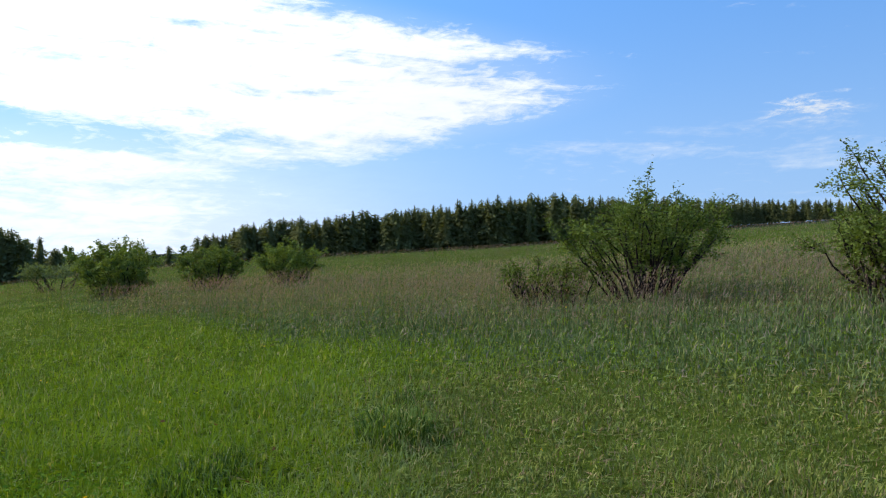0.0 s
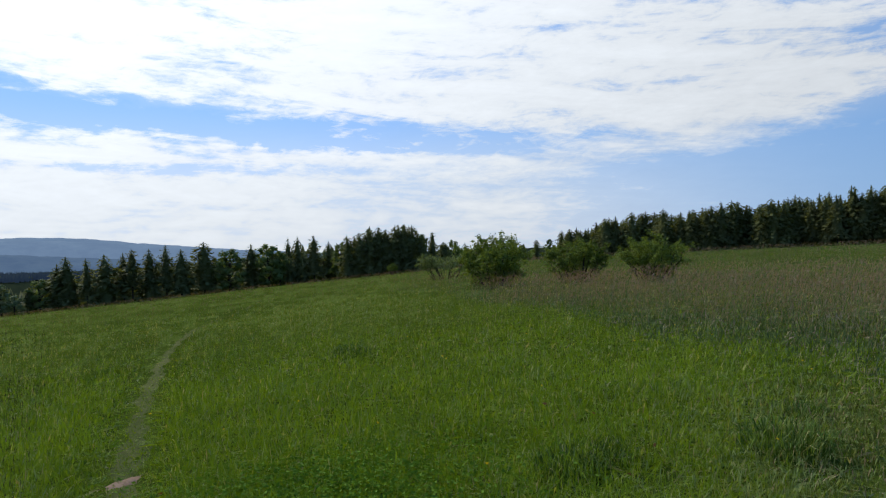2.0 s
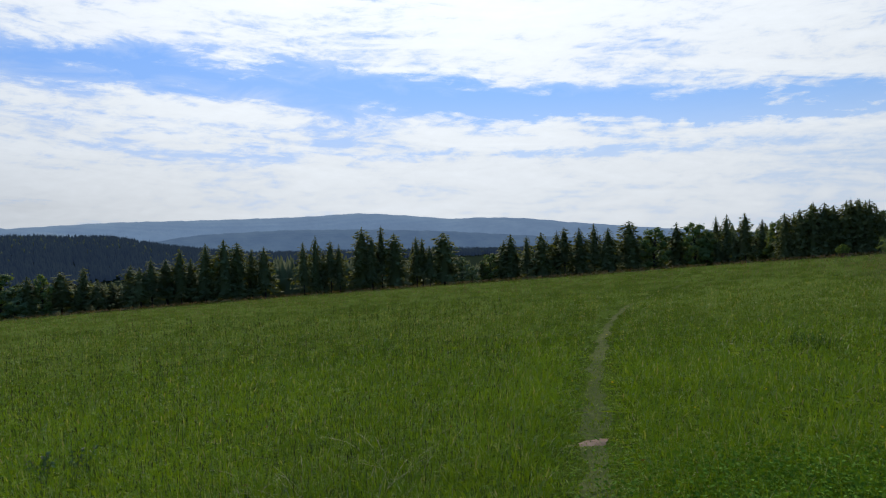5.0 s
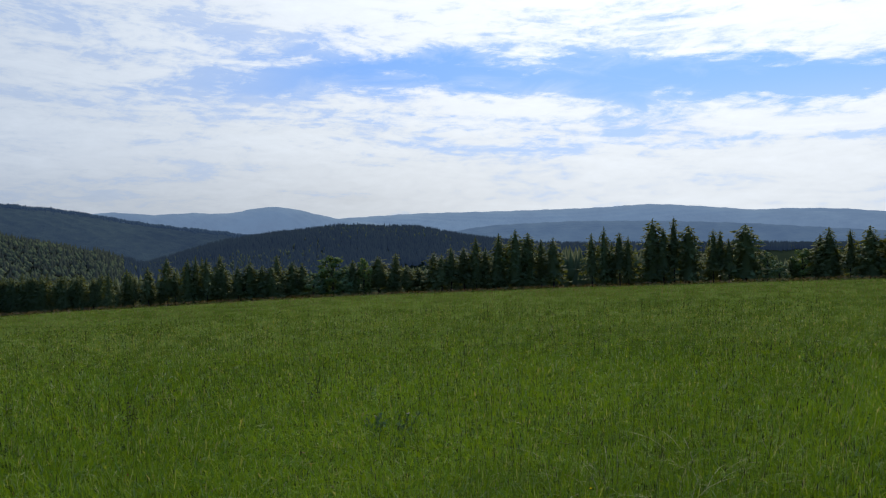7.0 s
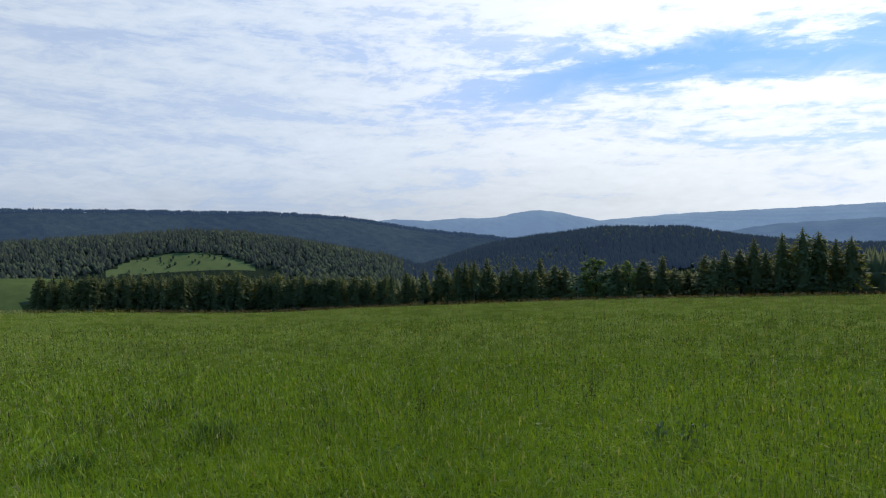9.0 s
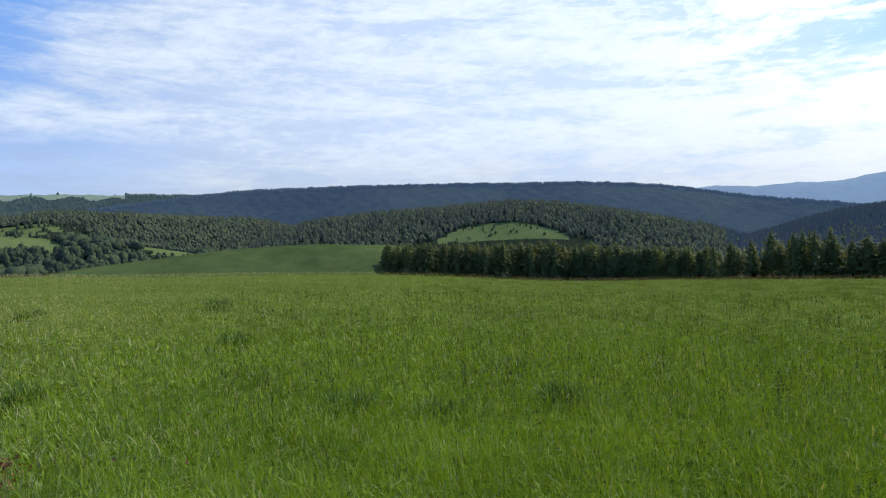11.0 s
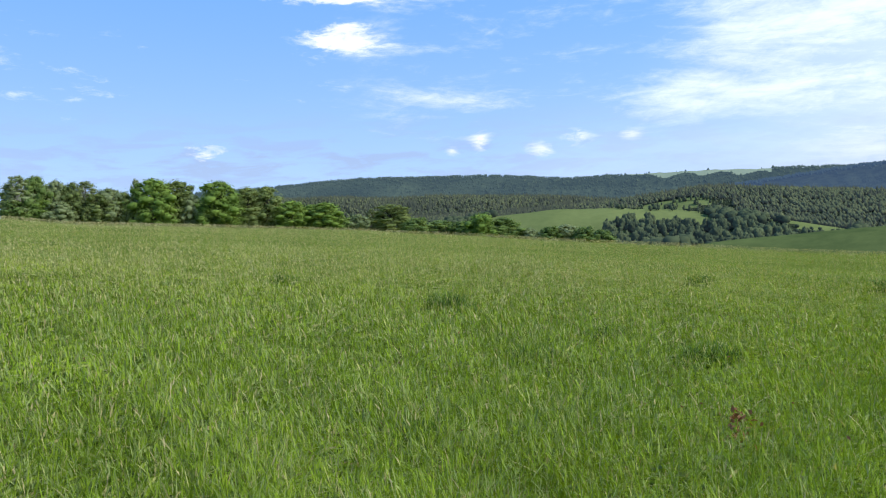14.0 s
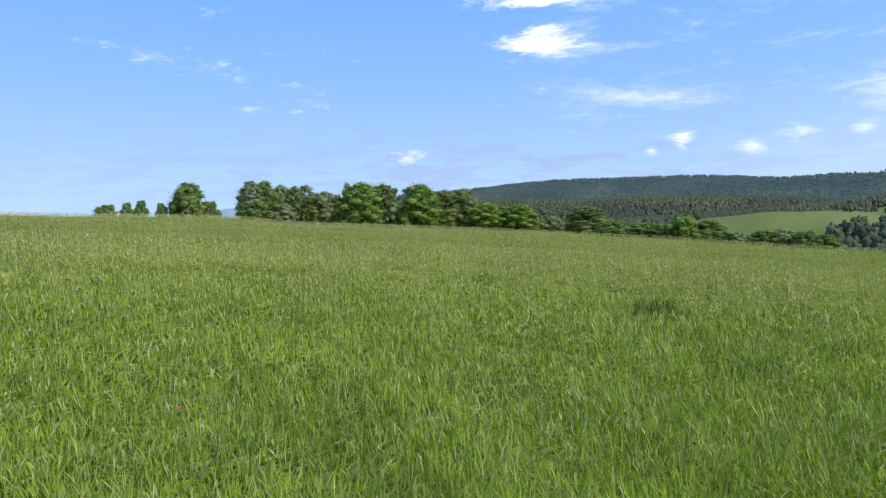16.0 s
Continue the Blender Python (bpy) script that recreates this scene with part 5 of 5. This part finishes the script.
def seeds(name, r0, r1, density, size, label):
    x, y = scatter(r0, r1, density)
    t = tall_zone(x, y)
    rr, az = polar(x, y)
    front = np.interp(az, [-60, -40, -20, 0, 12, 22, 40], [10.5, 10.5, 11.5, 15, 24, 45, 400])
    t = np.maximum(t, smooth(rr, front - 1.5, front) * smooth(az, 24, 12)) * (0.12 + 0.88 * smooth(rr, front + 26, front + 8))
    p = patchy(x, y, 2.5, 3.3)
    off = track_offset(x, y)
    k = (rng.random(len(x)) < (0.035 if r0 < 9 else 0.2 if r0 > 60 else 0.015 if r0 < 20 else 0.04) + 0.09 * smooth(az, 130, 165) + 0.58 * t * (0.3 + 0.7 * p) + 0.03 * p) & (off > 0.35)
    x, y, t = x[k], y[k], t[k]
    n = len(x)
    z = land(x, y)
    h = rng.uniform(0.42, 0.66, n) * (1 + 0.3 * t)
    d = np.concatenate([rng.normal(0, 0.10, (n, 2)) + WIND * 0.4, np.zeros((n, 1))], 1) * h[:, None]
    r = np.hypot(x, y)
    w = size * (r / r0) ** 0.6
    a = rng.uniform(0, 2 * math.pi, n)
    s = np.stack([np.cos(a), np.sin(a), np.zeros(n)], 1)
    base = np.stack([x, y, z], 1)
    top = base + d + np.stack([np.zeros(n), np.zeros(n), h], 1)
    axis = d * 1.6 / h[:, None] + np.array([0, 0, 0.8])
    ln = (w * rng.uniform(4.5, 8, n))[:, None]
    q = s * (w * 0.5)[:, None]
    st = s * (w * 0.12)[:, None]
    v = np.stack([base - st, base + st, top, top + axis * ln * 0.45 - q, top + axis * ln * 0.4 + q, top + axis * ln + d * 0.06], 1)
    f = np.array([[0, 1, 2], [2, 4, 3], [3, 4, 5]])
    ff = f[None] + (np.arange(n) * 6)[:, None, None]
    me = raw_mesh(name, v.reshape(-1, 3), ff.reshape(-1, 3), 3, (SEED, PALE_SEED), np.repeat((np.maximum(t, 1.0 * (r > 40) * (polar(x, y)[1] < 120)) > rng.random(n)).astype(np.int32), 3))
    tagged(new(name, me), label, "grass", kind="stuff")


seeds("grass_seed_heads", 2.2, 9, 40, 0.006, "pale brown nodding grass seed heads")
seeds("grass_seed_heads", 9, 26, 150, 0.0088, "purplish brown seed heads over the tall grass")
seeds("grass_seed_heads", 26, 70, 24, 0.013, "brownish seed heads over the tall grass")
seeds("grass_seed_heads", 70, 250, 1.6, 0.035, "brownish seed heads along the meadow crest")


def foxtails(name, r0, r1, count, a0, a1, label):
    """Thin stalks with slim dark heads above the sward."""
    r, az = r0 * (r1 / r0) ** rng.random(count), rng.uniform(a0, a1, count)
    x, y = at(az, r)
    k = vnoise(x, y, 2.0, 12) + 0.3 * rng.random(count) > 0.45
    x, y, r = x[k], y[k], r[k]
    n = len(x)
    h = rng.uniform(0.34, 0.58, n)
    base = np.stack([x, y, land(x, y)], 1)
    axis = np.concatenate([rng.normal(0, 0.09, (n, 2)) + WIND * 0.25, np.ones((n, 1))], 1)
    a = rng.uniform(0, 2 * math.pi, n)
    s = np.stack([np.cos(a), np.sin(a), np.zeros(n)], 1) * (0.00055 * r * rng.uniform(0.7, 1.3, n))[:, None]
    top, end = base + axis * h[:, None], base + axis * (h + rng.uniform(0.03, 0.065, n))[:, None]
    mid = top * 0.5 + end * 0.5
    v = np.stack([base + axis * (h * 0.5)[:, None] - s * 0.4, base + axis * (h * 0.5)[:, None] + s * 0.4, top, mid - s, mid + s, end], 1)
    f = np.array([[0, 1, 2], [2, 4, 3], [3, 4, 5]])
    ff = f[None] + (np.arange(n) * 6)[:, None, None]
    tagged(new(name, raw_mesh(name, v.reshape(-1, 3), ff.reshape(-1, 3), 3, (FOXTAIL,))), label, "grass", kind="stuff")


foxtails("foxtail_heads", 4.5, 40, 9000, 45, 140, "slim dark foxtail heads on thin stalks")


def straws(name, r0, r1, count, a0, a1, label):
    """Last year's pale stalks, bent over between the green blades."""
    r, az = r0 * (r1 / r0) ** rng.random(count), rng.uniform(a0, a1, count)
    x, y = at(az, r)
    k = (vnoise(x, y, 1.3, 14) + 0.35 * rng.random(count) > 0.62) & (track_offset(x, y) > 0.4)
    x, y, r = x[k], y[k], r[k]
    n = len(x)
    h = rng.uniform(0.26, 0.42, n)
    a = 7.0 * vnoise(x, y, 0.6, 5) + rng.normal(0, 1.2, n)
    d = np.stack([np.cos(a), np.sin(a)], 1) * rng.uniform(0.35, 1.25, n)[:, None]
    side = np.stack([-np.sin(a), np.cos(a), np.zeros(n)], 1) * (0.00045 * r * rng.uniform(0.7, 1.3, n))[:, None]
    base = np.stack([x, y, land(x, y)], 1)

    def point(t):
        return base + np.concatenate([d * (h * t ** 2.2)[:, None], (h * (t - 0.34 * np.hypot(*d.T) * t ** 3))[:, None]], 1)
    p = [point(np.full(n, t)) for t in (0.45, 0.68, 0.86, 1.0)]
    v = np.stack([p[0] - side, p[0] + side, p[1] - side, p[1] + side, p[2] - side, p[2] + side, p[3]], 1)
    f = np.array([[0, 1, 2], [2, 1, 3], [2, 3, 4], [4, 3, 5], [4, 5, 6]])
    ff = f[None] + (np.arange(n) * 7)[:, None, None]
    tagged(new(name, raw_mesh(name, v.reshape(-1, 3), ff.reshape(-1, 3), 3, (SEED,))), label, "grass", kind="stuff")


straws("straw_stalks", 5.0, 16, 520, 142, 215, "pale bent straw stalks between the green blades")
straws("straw_stalks", 4.5, 7, 70, 50, 66, "pale bent straw stalks beside the trodden track")


def weed_plant(name, h, leaves, seed, label, mat):
    """A single stalky weed with narrow leaves."""
    g = np.random.default_rng(seed)
    ob = new(name)
    pts = []
    for k in range(3):
        tip = Vector((g.normal(0, 0.07), g.normal(0, 0.07), h * g.uniform(0.75, 1.0)))
        part("stem", raw_mesh("stem", *gather([ribbon([(0.02 * k, 0, -0.02), tip * 0.5 + Vector((0.01, 0, 0)), tip], [0.005, 0.004, 0.002], 4)]), 3, (mat,)), ob)
        t = g.uniform(0.2, 1.0, (leaves, 1))
        pts.append(np.array(tip) * t + g.normal(0, 0.035, (leaves, 3)) * (1.3 - t))
    part("foliage", raw_mesh("foliage", *leaf_cards(np.concatenate(pts), 0.022, seed, 0.1), 3, (mat,)), ob)
    return tagged(ob, label, "weed")


stand(weed_plant("thistle_plant", 0.34, 30, 71, "grey-green thistle standing in the meadow", TALL), 77.7, 7.3)
stand(weed_plant("thistle_plant", 0.32, 28, 72, "grey-green thistle standing in the meadow", TALL), 79.2, 7.5)
stand(weed_plant("sorrel_plant", 0.50, 10, 73, "tall dark sorrel stalk above the grass", FOXTAIL), 84.3, 9.7)
stand(weed_plant("sorrel_plant", 0.48, 9, 74, "tall dark sorrel stalk above the grass", FOXTAIL), 97.5, 8.6)


# ---- trodden track, clover, flowers ----
def build_track():
    rs = np.geomspace(3.2, 60, 170)
    mid = np.interp(rs, TRACK_R, TRACK_AZ)
    v = []
    for k, (r, a) in enumerate(zip(rs, mid)):
        half = 0.05 + 0.20 * float(vnoise(r * 2.2, 0.0, 1.0, 3)) * (1 - 0.4 * float(smooth(r, 9, 25)))
        a += math.degrees(0.12 / r) * (float(vnoise(r * 1.7, 4.0, 1.0, 6)) - 0.5)
        for s in (-1, -0.4, 0.4, 1):
            x, y = at(a + math.degrees(s * half / r), r)
            v.append((x, y, float(land(np.array([x]), np.array([y]))[0]) + (0.006 if abs(s) < 1 else -0.004)))
    f = []
    for k in range(len(rs) - 1):
        for m in range(3):
            b = k * 4 + m
            f.append((b, b + 1, b + 5, b + 4))
    me = raw_mesh("footpath", np.array(v), np.array(f), 4, (PATHSOIL,))
    tagged(new("footpath", me), "narrow trodden footpath through the meadow grass", "path", kind="structure")
    # the bare patch of dry soil
    v, f = [], []
    cx, cy = SOIL_AT
    r = random.Random(3)
    for ring, rad in enumerate((0.0, 0.05, 0.10, 0.14)):
        for m in range(16):
            a = 2 * math.pi * m / 16
            q = rad * (1 + 0.25 * math.sin(3 * a + ring) + r.uniform(-0.32, 0.32))
            x, y = cx + math.cos(a) * q * 0.8, cy + math.sin(a) * q * 1.3
            v.append((x, y, float(land(np.array([x]), np.array([y]))[0]) + (0.016, 0.017, 0.011, -0.004)[ring] + r.uniform(-0.006, 0.006)))
    for ring in range(3):
        for m in range(16):
            n = (m + 1) % 16
            f.append((ring * 16 + m, ring * 16 + n, ring * 16 + 16 + n, ring * 16 + 16 + m))
    me = raw_mesh("soil_patch", np.array(v), np.array(f), 4, (SOIL,))
    tagged(new("soil_patch", me), "bare patch of dry pinkish soil on the path", "soil", kind="structure")


build_track()


def leaves_low(name, az, r, sa, sr, n, hmin, hmax, size, mat, label, flat=0.75):
    a = rng.normal(az, sa, n)
    rr = rng.normal(r, sr, n)
    x, y = at(a, rr)
    c = np.stack([x, y, land(x, y) + rng.uniform(hmin, hmax, n)], 1)
    v, f = leaf_cards(c, size, int(az) + 400, flat)
    tagged(new(name, raw_mesh(name, v, f, 3, (mat,))), label, "plants", kind="stuff")


leaves_low("clover_patch", 25, 4.9, 6.5, 0.5, 9000, 0.10, 0.30, 0.016, CLOVER, "dense patch of bright green clover leaves")
leaves_low("buttercups", 5, 9.5, 22, 3.0, 70, 0.35, 0.5, 0.012, FLOWER, "scattered small yellow buttercup flowers")
leaves_low("dry_dock_plant", 153.0, 5.55, 0.5, 0.06, 55, 0.12, 0.36, 0.024, WEED, "reddish brown dried dock plant in the grass", 0.2)


# ---- tussocks ----
def tussock(h, spread, count, seed):
    g = np.random.default_rng(seed)
    a = g.uniform(0, 2 * math.pi, count)
    q = spread * 0.75 * np.sqrt(g.random(count))
    base = np.stack([np.cos(a) * q, np.sin(a) * q, np.full(count, -0.02)], 1)
    a = a + g.normal(0, 0.8, count)
    hh = h * g.uniform(0.45, 1.0, count) * (1 - 0.35 * (q / spread) ** 2)
    out = hh * (0.1 + 0.9 * g.random(count) ** 1.5)
    d = np.stack([np.cos(a) * out, np.sin(a) * out, np.zeros(count)], 1)
    up = np.stack([np.zeros(count), np.zeros(count), hh], 1)
    b = a + math.pi / 2 + g.normal(0, 0.5, count)
    side = np.stack([np.cos(b), np.sin(b), np.zeros(count)], 1) * (0.0035 * g.uniform(0.7, 1.5, count))[:, None]
    m1 = base + d * 0.25 + up * 0.6
    m2 = base + d * 0.62 + up * 0.9
    tip = base + d * 1.1 + up * g.uniform(0.55, 1.0, count)[:, None]
    v = np.stack([base - side, base + side, m1 + side, m1 - side, m2 + side * 0.8, m2 - side * 0.8, tip], 1)
    f = np.array([[0, 1, 2], [0, 2, 3], [3, 2, 4], [3, 4, 5], [5, 4, 6]])
    ff = f[None] + (np.arange(count) * 7)[:, None, None]
    return raw_mesh("grass_tussock", v.reshape(-1, 3), ff.reshape(-1, 3), 3, (TUSSOCK,))


def build_tussocks():
    kinds = [tussock(0.36, 0.42, 420, 61), tussock(0.33, 0.48, 440, 62), tussock(0.38, 0.38, 400, 63)]
    for k, (az, r, wide) in enumerate(CLUMPS):
        ob = stand(new("grass_tussock", kinds[k % 3]), az, r, wide, k * 1.7)
        tagged(ob, "dark green sedge tussock, darkened for shade, standing in the meadow grass", "tussock", "tussocks in the meadow")


build_tussocks()
leaves_low("dead_leaves", 90, 6.2, 70, 1.6, 90, 0.2, 0.38, 0.018, WEED, "scattered withered orange-brown grass leaves", 0.4)


# ---- houses in the valley ----
def box(x0, x1, y0, y1, z0, z1):
    v = np.array([(x, y, z) for z in (z0, z1) for x, y in ((x0, y0), (x1, y0), (x1, y1), (x0, y1))])
    f = np.array([(0, 1, 5, 4), (1, 2, 6, 5), (2, 3, 7, 6), (3, 0, 4, 7), (4, 5, 6, 7), (3, 2, 1, 0)])
    return v, f


def house(az, r, turn, w, d, h, label):
    ob = new("house")
    part("wall", raw_mesh("wall", *box(-w / 2, w / 2, -d / 2, d / 2, -1, h), 4, (PLASTER,)), ob)
    e = 0.4
    v = np.array([(-w / 2 - e, -d / 2 - e, h - 0.2), (w / 2 + e, -d / 2 - e, h - 0.2), (w / 2 + e, d / 2 + e, h - 0.2), (-w / 2 - e, d / 2 + e, h - 0.2),
                  (-w / 2 - e, 0, h + d * 0.45), (w / 2 + e, 0, h + d * 0.45)])
    f = np.array([(0, 1, 5), (0, 5, 4), (2, 3, 4), (2, 4, 5), (1, 2, 5), (3, 0, 4), (0, 3, 2), (0, 2, 1)])
    part("roof", raw_mesh("roof", v, f, 3, (ROOF,)), ob, "red-brown pitched roof")
    for k in range(3):
        x = (k - 1) * w * 0.3
        part("window", raw_mesh("window", *box(x - 0.5, x + 0.5, -d / 2 - 0.06, -d / 2 + 0.02, 1.0, 2.3), 4, (GLASS,)), ob)
    stand(ob, az, r, 1.0, turn)
    tagged(ob, label, "house")


house(169.9, 640, 0.3, 11, 8, 3.4, "small pale plastered house with a pitched roof in the valley")
house(168.9, 655, 1.1, 9, 7, 3.2, "small pale plastered house among valley trees")
